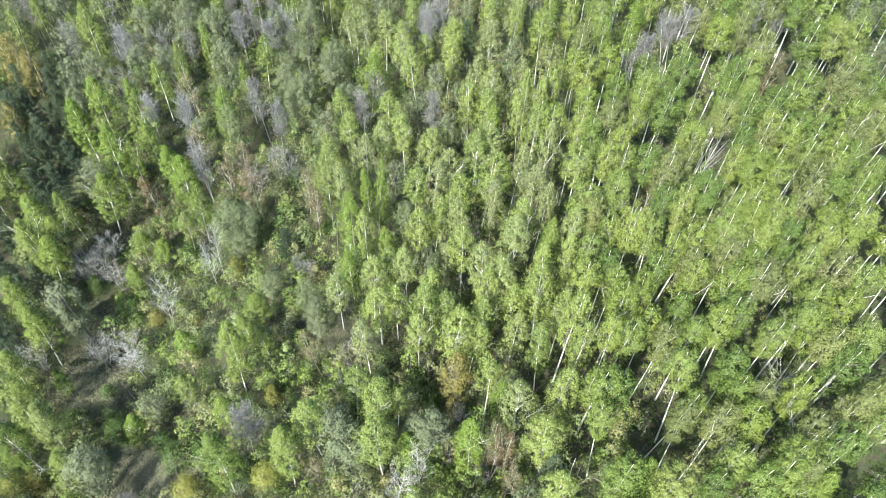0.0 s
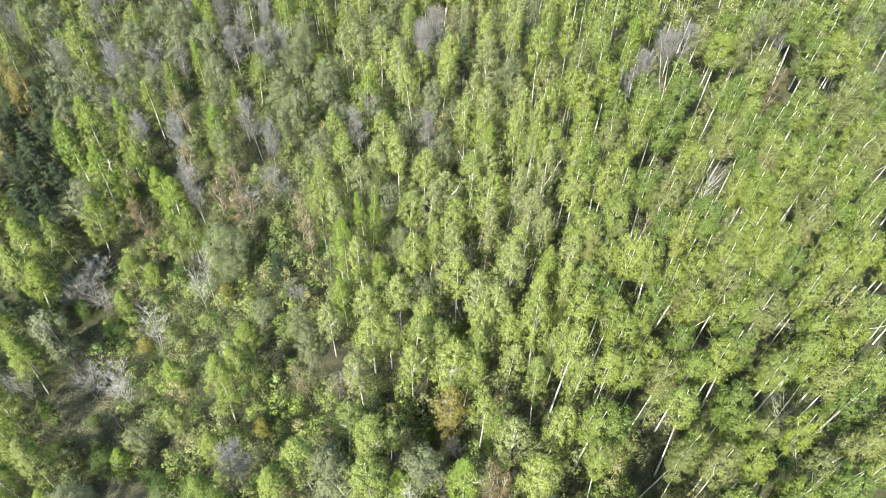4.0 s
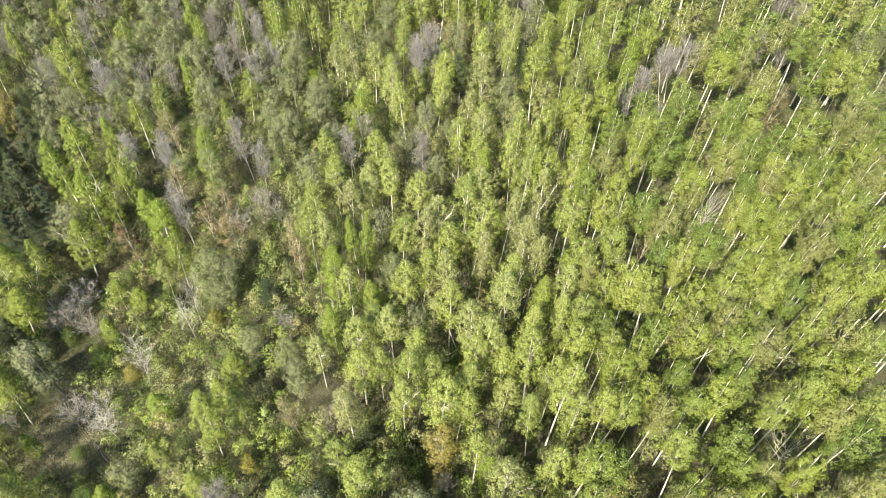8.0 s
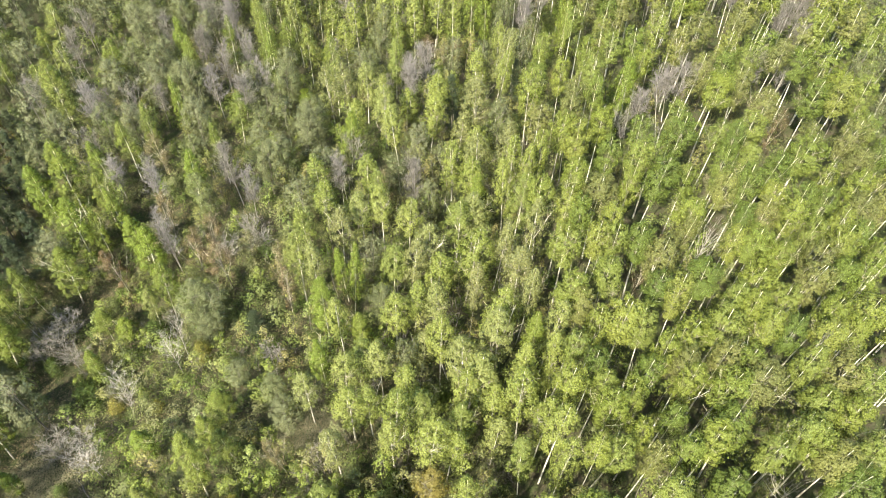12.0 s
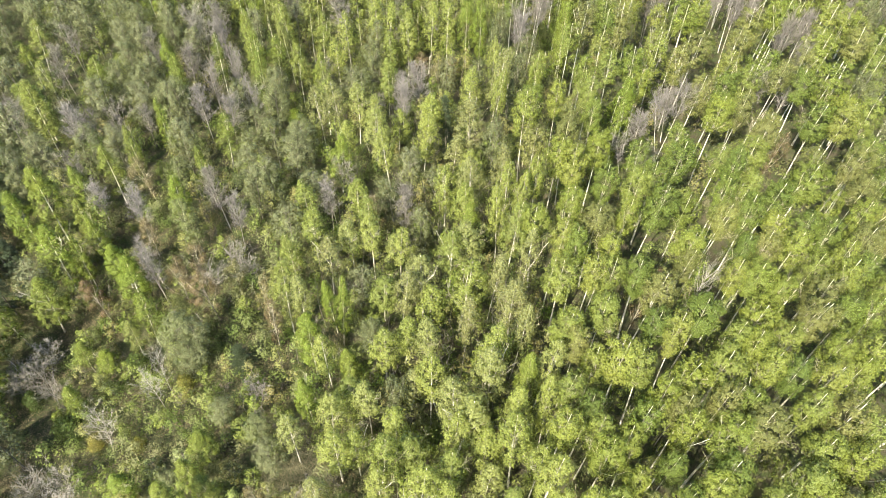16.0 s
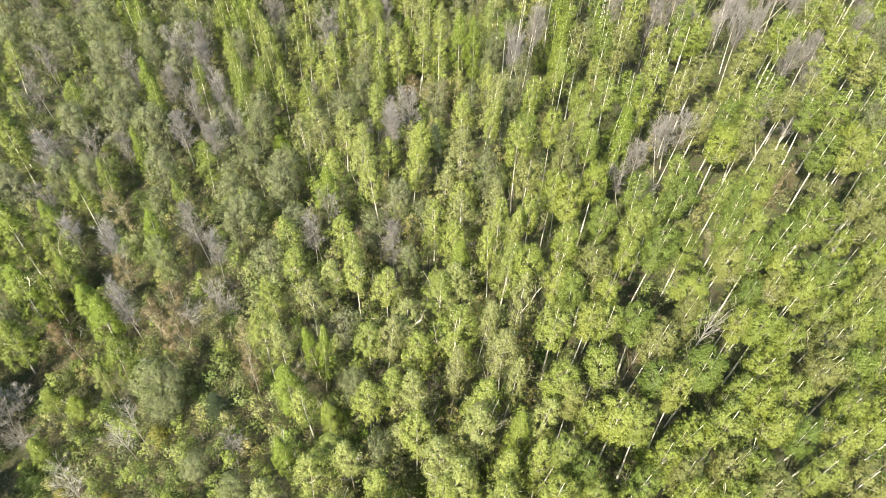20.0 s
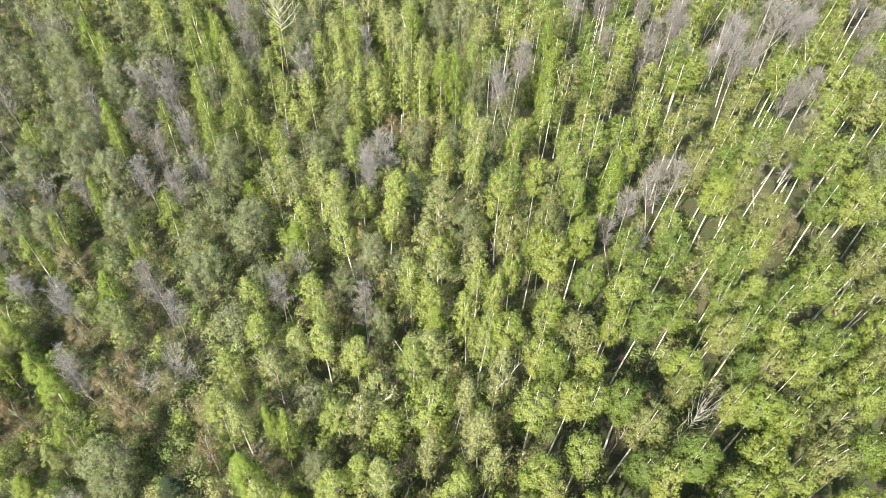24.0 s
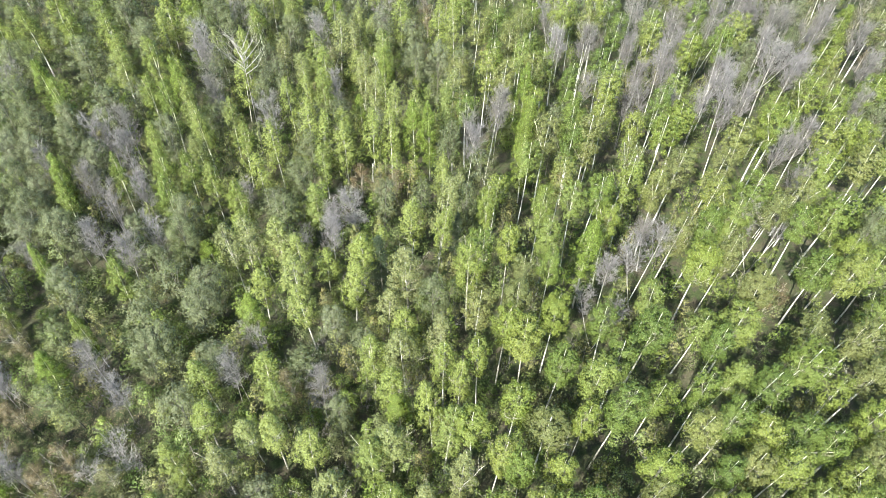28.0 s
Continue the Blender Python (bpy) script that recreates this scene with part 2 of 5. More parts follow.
def curve_out(rng, start, way, length, lift, n=4):
    """A limb that leaves start along way and bends upwards (lift above zero) or droops."""
    pts = [start.copy()]
    d = way.normalized()
    for i in range(n):
        d = (d + Vector((rng.gauss(0, 0.12), rng.gauss(0, 0.12), lift + rng.gauss(0, 0.08)))).normalized()
        pts.append(pts[-1] + d * length / n)
    return pts


def tapered(r0, r1, n, bend=0.9):
    return [r0 + (r1 - r0) * (i / n) ** bend for i in range(n + 1)]


def leafy(seed, h, spread, low, peak, limbs, lobes, per, size, bark, branch, leaf, trunk_r=0.15, fork=False, droop=0.04, limb_up=0.9, boughs=0, lobe_r=0.6, tall=1.1, hollow=0.2, point=0.8):
    """A broadleaved tree: (trunk, branchwork, crown). low: where the crown begins, peak: where it is widest, both as parts of h."""
    rng = random.Random(seed)
    trunk, twigs, crown, arms = Soup(), Soup(), Soup(), []
    line = bent(rng, h * 0.97, 0.35)
    trunk.tube([line[0] - Vector((0, 0, 0.5))] + line, [trunk_r * 1.25] + tapered(trunk_r, 0.024, len(line) - 1, 1.05), 6)
    stems = [line]
    if fork:
        s = along(line, max(0.5, low))
        two = curve_out(rng, s, Vector((rng.choice((-1, 1)) * 0.28, rng.uniform(-0.25, 0.25), 1.6)), h * (0.93 - max(0.5, low)), 0.12, 5)
        trunk.tube(two, tapered(trunk_r * 0.6, 0.02, 5), 5)
        stems.append(two)

    def radius(t):
        if t < low:
            return 0
        if t < peak:
            return spread * (0.4 + 0.6 * math.sin((t - low) / (peak - low) * math.pi / 2))
        return spread * math.cos((t - peak) / (1.03 - peak) * math.pi / 2) ** point

    for k in range(boughs):                                     # steep pale boughs that fork off the trunk
        an = k * 2.4 + rng.uniform(-0.4, 0.4)
        t = low - 0.04 + 0.3 * k / boughs
        pts = curve_out(rng, along(line, t), Vector((math.cos(an), math.sin(an), 2.4)), h * (0.97 - t) * 0.72, 0.1, 4)
        arm = Soup()
        arm.tube(pts, tapered(0.046, 0.014, 4), 4)
        arms.append(("bough", arm.mesh("bough", branch)))
        stems.append(pts)

    tips = []
    for i in range(limbs):
        t = low + (0.95 - low) * ((i + rng.random()) / limbs) ** 0.9
        s = along(line, t * 0.97)
        if t > 0.55 and len(stems) > 1 and rng.random() < 0.6:
            s = along(rng.choice(stems[1:]), rng.uniform(0.35, 1.0))
        an = i * 2.4 + rng.uniform(-0.5, 0.5)
        reach = max(radius(t), 0.4) * rng.uniform(0.7, 1.05)
        pts = curve_out(rng, s - Vector((0, 0, reach * 0.2)), Vector((math.cos(an), math.sin(an), limb_up)), reach * 1.1, droop)
        twigs.tube(pts, tapered(0.014 + 0.009 * reach, 0.008, 4), 3)
        tips += [pts[2], pts[3], pts[4]]
        for k in range(3):
            q = along(pts, rng.uniform(0.35, 0.95))
            e = q + Vector((rng.gauss(0, 0.5), rng.gauss(0, 0.5), rng.uniform(0.1, 0.7)))
            twigs.twig(q, e, 0.04, rng)
            tips.append(e)
    # the crown: many small fuzzy lobes of foliage, open on one side so that the trunk shows, with stray leaves between them
    gap = rng.uniform(0, 6.28)
    for i in range(lobes):
        t = low + (0.985 - low) * ((i + rng.random()) / lobes) ** 0.72 if i < lobes - 1 else 0.985
        an = i * 2.4 + rng.uniform(-0.6, 0.6)
        off = abs((an - gap + math.pi) % (2 * math.pi) - math.pi)
        if seed % 2 and t < 0.8 and off < 0.5:
            an += 0.9 if rng.random() < 0.5 else -0.9
        lr = lobe_r * rng.uniform(0.6, 1.3) * (1.0 if t < 0.86 else 0.8)
        r = max(0.0, radius(t) - lr * 0.4) * (hollow + (1.1 - hollow) * math.sqrt(rng.random()))
        c = along(line, t) + Vector((math.cos(an) * r, math.sin(an) * r, rng.gauss(0, 0.15)))
        side = Vector((math.cos(an), math.sin(an), 0)) * min(1, r / spread)
        face = (side * 1.0 + Vector((0, 0, 0.35 + 0.9 * max(0, (t - peak) / (1 - peak))))).normalized() * 0.6
        for k in range(int(per * (lr / lobe_r) ** 2 * rng.uniform(0.75, 1.2))):
            d = Vector((rng.gauss(0, 1), rng.gauss(0, 1), rng.gauss(0.3, 1))).normalized() + side * 0.4
            d.normalize()
            rho = lr * max(0.1, rng.gauss(0.8, 0.28))
            crown.leaf(c + Vector((d.x * rho, d.y * rho, d.z * rho * tall)), size * rng.uniform(0.7, 1.3), rng, d * 0.55 + face, 0.62, 0.32)
    for k in range(lobes * per // 14):
        q = rng.choice(tips)
        crown.leaf(q + Vector((rng.gauss(0, 0.35), rng.gauss(0, 0.35), rng.gauss(-0.1, 0.5))), size * rng.uniform(0.7, 1.2), rng)
    return [("trunk", trunk.mesh("trunk", bark, True)), *arms, ("branchwork", twigs.mesh("branchwork", branch)), ("crown", crown.mesh("crown", leaf))]


def bare(seed, h, spread, low, limbs, sub, fine, bark, branch, trunk_r=0.13, stems=1, twig_w=0.035, limb_up=1.0, fine_len=0.9, split=False, limb_r=1.0):
    """A leafless tree: (trunk, limbs, twigs)."""
    rng = random.Random(seed)
    trunk, limb, spray, singles = Soup(), Soup(), Soup(), []
    for s in range(stems):
        line = bent(rng, h * rng.uniform(0.85, 1.0), 0.4)
        lean = Vector((rng.gauss(0, 0.1), rng.gauss(0, 0.1), 0)) * (stems > 1)
        foot = Vector((rng.gauss(0, 0.35), rng.gauss(0, 0.35), 0)) * (stems > 1)
        line = [p + lean * p.z + foot for p in line]
        r = trunk_r * (1 if stems == 1 else 0.7)
        trunk.tube([line[0] - Vector((0, 0, 0.5))] + line, [r * 1.25] + tapered(r, 0.02, len(line) - 1), 6)
        for i in range(limbs // stems):
            t = low + (0.97 - low) * (i + rng.random()) / (limbs // stems)
            an = i * 2.4 + rng.uniform(-0.6, 0.6)
            reach = spread * (0.4 + 0.75 * math.sin(min(1, (1.04 - t) / (1.04 - low) * 1.25) * math.pi * 0.62)) * rng.uniform(0.7, 1.15)
            pts = curve_out(rng, along(line, t), Vector((math.cos(an), math.sin(an), limb_up)), reach * 1.2, 0.1)
            limb.tube(pts, tapered((0.012 + 0.009 * reach) * limb_r, 0.006 * limb_r, 4), 4 if split else 3)
            if split:
                singles.append(("branch", limb.mesh("branch", branch)))
                limb = Soup()
            for k in range(sub):
                q = along(pts, rng.uniform(0.25, 1.0))
                d = (pts[-1] - pts[0]).normalized() + Vector((rng.gauss(0, 0.6), rng.gauss(0, 0.6), rng.gauss(0.25, 0.4)))
                e = q + d.normalized() * rng.uniform(0.5, 1.0) * reach * 0.55
                spray.twig(q, e, twig_w * 1.3, rng)
                for j in range(fine):
                    o = q.lerp(e, rng.uniform(0.2, 1.0))
                    spray.twig(o, o + (d.normalized() + Vector((rng.gauss(0, 0.7), rng.gauss(0, 0.7), rng.gauss(0.2, 0.5)))).normalized() * fine_len * rng.uniform(0.5, 1.1), twig_w, rng)
    if not split:
        singles.append(("branchwork", limb.mesh("branchwork", branch)))
    return [("trunk", trunk.mesh("trunk", bark, True)), *singles, ("twig_haze", spray.mesh("twig_haze", branch))]


def conifer(seed, h, spread):
    rng = random.Random(seed)
    trunk, limb, crown = Soup(), Soup(), Soup()
    line = bent(rng, h, 0.15)
    trunk.tube([line[0] - Vector((0, 0, 0.5))] + line, [0.2] + tapered(0.16, 0.02, len(line) - 1), 6)
    for i in range(44):
        t = 0.16 + 0.82 * (i + rng.random()) / 44
        an = i * 2.4 + rng.uniform(-0.4, 0.4)
        reach = spread * (1.06 - t) ** 0.7 * rng.uniform(0.7, 1.1)
        pts = curve_out(rng, along(line, t), Vector((math.cos(an), math.sin(an), 0.25)), reach, 0.05)
        limb.tube(pts, tapered(0.035, 0.008, 4), 3)
        for k in range(62):
            q = along(pts, rng.uniform(0.25, 1.0))
            crown.leaf(q + Vector((rng.gauss(0, 0.2), rng.gauss(0, 0.2), rng.gauss(0.05, 0.12))), rng.uniform(0.25, 0.45), rng, Vector((0, 0, 0.8)), 0.4)
    return [("trunk", trunk.mesh("trunk", GREY_BARK, True)), ("branchwork", limb.mesh("branchwork", GREY_BARK)), ("crown", crown.mesh("crown", NEEDLE))]


def bush(seed, h, spread, clumps, per, size, leaf):
    """A many-stemmed bush: (stems, foliage)."""
    rng = random.Random(seed)
    stems, crown = Soup(), Soup()
    for i in range(9):
        an = i * 2.4
        pts = curve_out(rng, Vector((math.cos(an) * 0.15, math.sin(an) * 0.15, -0.2)), Vector((math.cos(an) * 0.6, math.sin(an) * 0.6, 1)), h * rng.uniform(0.7, 0.95), 0.05)
        stems.tube(pts, tapered(0.035, 0.01, 4), 4)
    for i in range(clumps):
        an, t = rng.uniform(0, 6.28), rng.random()
        r = spread * math.sqrt(rng.random()) * math.sqrt(max(0.05, 1 - (t * 1.1 - 0.25) ** 2))
        c = Vector((math.cos(an) * r, math.sin(an) * r, h * (0.12 + 0.83 * t) * (1 - 0.3 * (r / spread) ** 2)))
        for k in range(int(per * rng.uniform(0.6, 1.4))):
            crown.leaf(c + Vector((rng.gauss(0, 0.3), rng.gauss(0, 0.3), rng.gauss(0, 0.28))), size * rng.uniform(0.7, 1.3), rng, Vector((math.cos(an) * r / spread, math.sin(an) * r / spread, 0.7)))
    return [("stem_cluster", stems.mesh("stem_cluster", GREY_BARK)), ("foliage", crown.mesh("foliage", leaf))]


# ---- the kinds of tree: name, label, height and crown width as made, and a few shapes of each ----
class Kind:
    def __init__(self, name, labels, category, group, h, w, shapes):
        self.name, self.labels, self.category, self.group, self.h, self.w, self.shapes = name, labels, category, group, h, w, shapes
        self.first, self.count = {}, 0
        self.rng = random.Random(name)

    def plant(self, x, y, h, w, lean=0.035):
        r = self.rng
        self.count += 1
        i = r.randrange(len(self.shapes))
        if self.name in ("dead_tree", "aspen_tree"):
            low = 2 if self.name == "dead_tree" else 4
            i = low + i % (len(self.shapes) - low) if h > 16 else i % low
        sx = min(max(w / self.w, 0.55), 1.35)
        m = Matrix.LocRotScale((x, y, lie(x, y) - 0.15), Euler((r.gauss(0, lean), r.gauss(0, lean), r.uniform(0, 6.28))), (sx, sx, h / self.h))
        if i in self.first:
            ob = copy_thing(self.first[i], m)
        else:
            ob = new(self.name)
            ob.empty_display_size = 0.5
            for part_name, me in self.shapes[i]:
                piece = new(part_name, me)
                piece.parent = ob
                if part_name in ("branchwork", "twig_haze", "stem_cluster"):
                    tagged(piece, kind="stuff")
            ob.matrix_basis = m
            ob.scale = (1, 1, 1)
            self.first[i] = ob
            ob.matrix_basis = Matrix.LocRotScale(m.translation, m.to_quaternion(), None)
        tagged(ob, self.labels[0] if h < self.h * 1.02 else self.labels[-1], self.category, self.group)
        PLANTED.append((x, y))
        return ob


PLANTED = []
B = (WHITE_BARK, PALE_BRANCH)
BIRCH = Kind("birch_tree", ("slender white-barked birch with fresh light green leaves", "tall white-barked birch with fresh light green crown"), "tree", "birches of the wood", 17.5, 4.6,
             [leafy(11 + i, 17.5, 2.3 + 0.12 * (i % 3), 0.2 + 0.05 * (i % 4), 0.42 + 0.04 * (i % 3), 24, 104, 46, 0.285, *B, OLIVE_LEAF, 0.11 + 0.015 * (i % 3), i % 3 == 1, lobe_r=0.5, tall=1.2, point=0.85) for i in range(7)])
MID_BIRCH = Kind("birch_tree", ("birch with light yellow-green crown above a white trunk", "tall birch with light yellow-green crown"), "tree", "birches of the wood edge", 17.5, 4.6,
                 [leafy(21 + i, 17.5, 2.4 + 0.14 * (i % 3), 0.34 + 0.05 * (i % 4), 0.56 + 0.04 * (i % 3), 24, 104, 46, 0.285, *B, EDGE_LEAF, 0.14 + 0.02 * (i % 3), i % 3 == 1, boughs=1 + i % 2, lobe_r=0.5, tall=1.2, hollow=0.25, point=0.8) for i in range(6)])
HIGH_BIRCH = Kind("birch_tree", ("birch with a long bare white trunk and rounded crown", "tall birch with a long bare white trunk"), "tree", "birches of the close stand", 21.5, 4.6,
                  [leafy(31 + i, 21.5, 2.15 + 0.14 * (i % 3), 0.54 + 0.04 * (i % 4), 0.78 + 0.02 * (i % 3), 20, 70, 64, 0.3, *B, BIRCH_LEAF, 0.14 + 0.02 * (i % 3), i % 3 == 1, limb_up=1.2, boughs=1 + i % 3, lobe_r=0.62, tall=0.95, hollow=0.3, point=0.55) for i in range(8)])
BRIGHT = Kind("birch_tree", ("narrow birch with vivid yellow-green young leaves",), "tree", "yellow-green birches", 17, 4.4,
              [leafy(61 + i, 17, 2.1, 0.18, 0.42, 20, 108, 46, 0.285, *B, BRIGHT_LEAF, 0.14, i == 1, lobe_r=0.5, tall=1.2, point=0.85) for i in range(3)])
WILLOW = Kind("willow_tree", ("grey-green willow with a soft rounded crown",), "tree", "grey-green willows", 14, 5.0,
              [leafy(71 + i, 14, 2.95, 0.2, 0.62, 24, 74, 62, 0.29, GREY_BARK, GREY_BARK, WILLOW_LEAF, 0.12, True, 0.03, 1.0, lobe_r=0.7, tall=1.0, point=0.55) for i in range(4)])
ASPEN = Kind("aspen_tree", ("leafless grey aspen with a haze of fine twigs", "tall leafless birch with white trunk and grey twigs"), "tree", "bare grey aspens", 14.5, 4.4,
             [bare(81 + i, 14.5, 2.3, 0.34, 38, 9, 9, PALE_TWIG, TWIG, 0.1, 1 + i % 3, 0.03, 1.5) for i in range(4)]
             + [bare(85 + i, 14.5, 2.4, 0.5 + 0.05 * i, 34, 9, 8, WHITE_BARK, TWIG, 0.12, 1 + (i == 2), 0.03, 1.5) for i in range(3)])
ALDER = Kind("alder_tree", ("reddish-brown budding alder with sparse crown",), "tree", "brown budding alders", 13, 4.6,
             [leafy(91 + i, 13, 2.1, 0.22, 0.6, 30, 26, 150, 0.18, PALE_BRANCH, PALE_BRANCH, BROWN_LEAF, 0.1, True, 0.05, 1.1, boughs=3) for i in range(3)])
OCHRE = Kind("alder_tree", ("dense alder with ochre young leaves",), "tree", "ochre alders", 14, 5.0,
             [leafy(141 + i, 14, 2.4, 0.15, 0.5, 22, 34, 94, 0.3, GREY_BARK, GREY_BARK, OCHRE_LEAF, 0.12, True, 0.03, 1.0, lobe_r=0.8, tall=1.4) for i in range(2)])
DEAD = Kind("dead_tree", ("dead bleached white tree with bare forked branches",), "dead tree", "dead white trees", 12, 4.6,
            [bare(101 + i, 12, 2.3, 0.3, 26, 8, 3, DEAD_WOOD, DEAD_WOOD, 0.08, 1 + (i == 1), 0.024, 0.95, split=True) for i in range(2)]
            + [bare(105, 12, 3.2, 0.68, 18, 6, 2, DEAD_WOOD, DEAD_WOOD, 0.085, 1, 0.03, 0.6, split=True, limb_r=1.3)])
BARE_SHRUB = Kind("bare_shrub", ("leafless pale grey shrub with a fan of twigs",), "shrub", "bare pale shrubs", 6, 4.8,
                  [bare(151 + i, 6, 2.2, 0.12, 32, 8, 5, PALE_TWIG, PALE_TWIG, 0.06, 4, 0.03, 0.9, 0.7) for i in range(3)])
PINE = Kind("pine_tree", ("dark grey-green young pine with dense needles",), "tree", "dark pines", 14, 5.0, [conifer(111 + i, 14, 2.6) for i in range(2)])
SHRUB = Kind("green_shrub", ("dense dark green shrub on the forest floor",), "shrub", "green shrubs", 5, 4.6, [bush(121 + i, 5, 2.3, 110, 22, 0.26, SHRUB_LEAF) for i in range(3)])
MAPLE = Kind("maple_bush", ("low maple bush in yellow spring blossom",), "shrub", "yellow maples", 7, 4.4, [bush(131 + i, 7, 2.1, 110, 22, 0.25, YELLOW_LEAF) for i in range(2)])
bright_birch, willow, grey_aspen, brown_alder, ochre_alder, dead_birch, bare_shrub, pine, shrub, yellow_maple = (
    k.plant for k in (BRIGHT, WILLOW, ASPEN, ALDER, OCHRE, DEAD, BARE_SHRUB, PINE, SHRUB, MAPLE))


def birch(x, y, h, w):
    """Birches of the close stand carry their crowns high; those at its edge are leafy further down."""
    kind = HIGH_BIRCH if x > 21 else MID_BIRCH if x > -15 or 112 < y and x > -20 else BIRCH
    (kind if BIRCH.count + MID_BIRCH.count + HIGH_BIRCH.count < 262 else far_birch_stand(x)).plant(x, y, h, w)


def far_birch_stand(x):
    return HIGH_BIRCHES if x > 21 else BIRCHES if x > -14 else WEST_BIRCHES


class Stand:
    """A close stand of trees joined into one mesh, for those that nobody could count."""

    def __init__(self, name, label, category, h, w, shapes):
        self.name, self.label, self.category, self.h, self.w, self.places = name, label, category, h, w, []
        self.mats, self.shapes = [], []
        for parts in shapes:
            vs, ns, counts, loops, mats, base = [], [], [], [], [], 0
            for _, me in parts:
                co, no = np.empty(len(me.vertices) * 3, np.float32), np.empty(len(me.vertices) * 3, np.float32)
                me.vertices.foreach_get("co", co)
                me.vertex_normals.foreach_get("vector", no)
                n = np.empty(len(me.polygons), np.int32)
                me.polygons.foreach_get("loop_total", n)
                li = np.empty(len(me.loops), np.int32)
                me.loops.foreach_get("vertex_index", li)
                if me.materials[0] not in self.mats:
                    self.mats.append(me.materials[0])
                vs.append(co.reshape(-1, 3))
                ns.append(no.reshape(-1, 3))
                counts.append(n)
                loops.append(li + base)
                mats.append(np.full(len(n), self.mats.index(me.materials[0]), np.int32))
                base += len(me.vertices)
            self.shapes.append([np.concatenate(a) for a in (vs, ns, counts, loops, mats)])
        self.rng = random.Random(name)

    def plant(self, x, y, h, w):
        PLANTED.append((x, y))
        self.places.append((x, y, h / self.h, min(max(w / self.w, 0.5), 1.8)))

    def finish(self):
        vs, ns, counts, loops, mats, tones, base = [], [], [], [], [], [], 0
        for x, y, sz, sx in self.places:
            v, no, n, li, mi = self.rng.choice(self.shapes)
            a, tone = self.rng.uniform(0, 6.28), self.rng.random()
            lx, ly = self.rng.gauss(0, 0.03), self.rng.gauss(0, 0.03)
            ca, sa = math.cos(a), math.sin(a)
            c, d = ca * sx, sa * sx
            z = v[:, 2] * sz
            vs.append(np.stack([x + c * v[:, 0] - d * v[:, 1] + lx * z, y + d * v[:, 0] + c * v[:, 1] + ly * z, lie(x, y) - 0.15 + z], 1))
            ns.append(np.stack([ca * no[:, 0] - sa * no[:, 1], sa * no[:, 0] + ca * no[:, 1], no[:, 2]], 1))
            counts.append(n)
            loops.append(li + base)
            mats.append(mi)
            tones.append(np.full(len(v), tone, np.float32))
            base += len(v)
        vs, ns, counts, loops, mats, tones = (np.concatenate(k) for k in (vs, ns, counts, loops, mats, tones))
        me = bpy.data.meshes.new(self.name)
        fill_mesh(me, vs, counts, loops, ns)
        me.polygons.foreach_set("material_index", mats)
        for mt in self.mats:
            me.materials.append(mt)
        me.attributes.new("tone", "FLOAT", "POINT").data.foreach_set("value", tones)
        me.update()
        return tagged(new(self.name, me), self.label, self.category, kind="stuff")


BIRCHES = Stand("birch_stand", "close stand of white-barked birches in fresh light green leaf", "trees", 17.5, 4.6,
                [leafy(41 + i, 17.5, 2.35, 0.26 + 0.05 * (i % 3), 0.5, 10, 50, 46, 0.37, *B, STAND_EDGE_LEAF, 0.13, i % 3 == 1, lobe_r=0.7, tall=1.15) for i in range(5)])
WEST_BIRCHES = Stand("olive_birch_stand", "scattered birches in olive-green leaf among the willows", "trees", 17.5, 4.6,
                     [leafy(441 + i, 17.5, 2.35, 0.22 + 0.05 * (i % 3), 0.46, 10, 50, 46, 0.37, *B, STAND_OLIVE_LEAF, 0.13, i % 3 == 1, lobe_r=0.7, tall=1.15) for i in range(4)])
HIGH_BIRCHES = Stand("high_birch_stand", "close stand of tall birches with bare white trunks and high crowns", "trees", 21.5, 4.6,
                     [leafy(51 + i, 21.5, 2.25, 0.54 + 0.05 * (i % 3), 0.79, 8, 48, 48, 0.37, *B, STAND_LEAF, 0.15, i % 3 == 1, limb_up=1.2, boughs=1 + i % 2, lobe_r=0.7, tall=0.85, hollow=0.4, point=0.55) for i in range(6)])
WILLOWS = Stand("willow_stand", "close stand of grey-green willows with soft crowns", "trees", 14, 5.0,
                [leafy(171 + i, 14, 2.95, 0.2, 0.62, 12, 50, 40, 0.37, GREY_BARK, GREY_BARK, STAND_WILLOW_LEAF, 0.12, True, 0.03, 1.0, lobe_r=0.76, tall=1.0, point=0.55) for i in range(4)])
ASPENS = Stand("aspen_stand", "stand of leafless grey aspens with fine twigs", "trees", 14.5, 4.4,
               [bare(181 + i, 14.5, 2.3, 0.34, 26, 8, 6, PALE_TWIG, TWIG, 0.11, 1 + i % 3, 0.045, 1.5) for i in range(4)])
THICKET = Stand("thicket", "thicket of green, olive and brown bushes between the trees", "shrubs", 1.7, 2.6,
                [bush(221 + i, 1.7, 1.4, 18, 11, 0.24, THICKET_LEAF)[1:] for i in range(6)])
UNDERSTORY = Stand("understory", "young trees and tall bushes in half leaf under the canopy", "shrubs", 4.5, 3.4,
                   [bush(261 + i, 4.5, 1.6, 24, 15, 0.27, THICKET_LEAF)[1:] for i in range(5)])
YOUNG = Stand("young_trees", "half-grown trees in olive and brownish young leaf under the canopy", "trees", 9, 3.4,
              [leafy(281 + i, 9, 1.6, 0.1, 0.5, 3, 16, 26, 0.32, GREY_BARK, TWIG, YOUNG_LEAF, 0.06, lobe_r=0.55, tall=1.2) for i in range(5)])
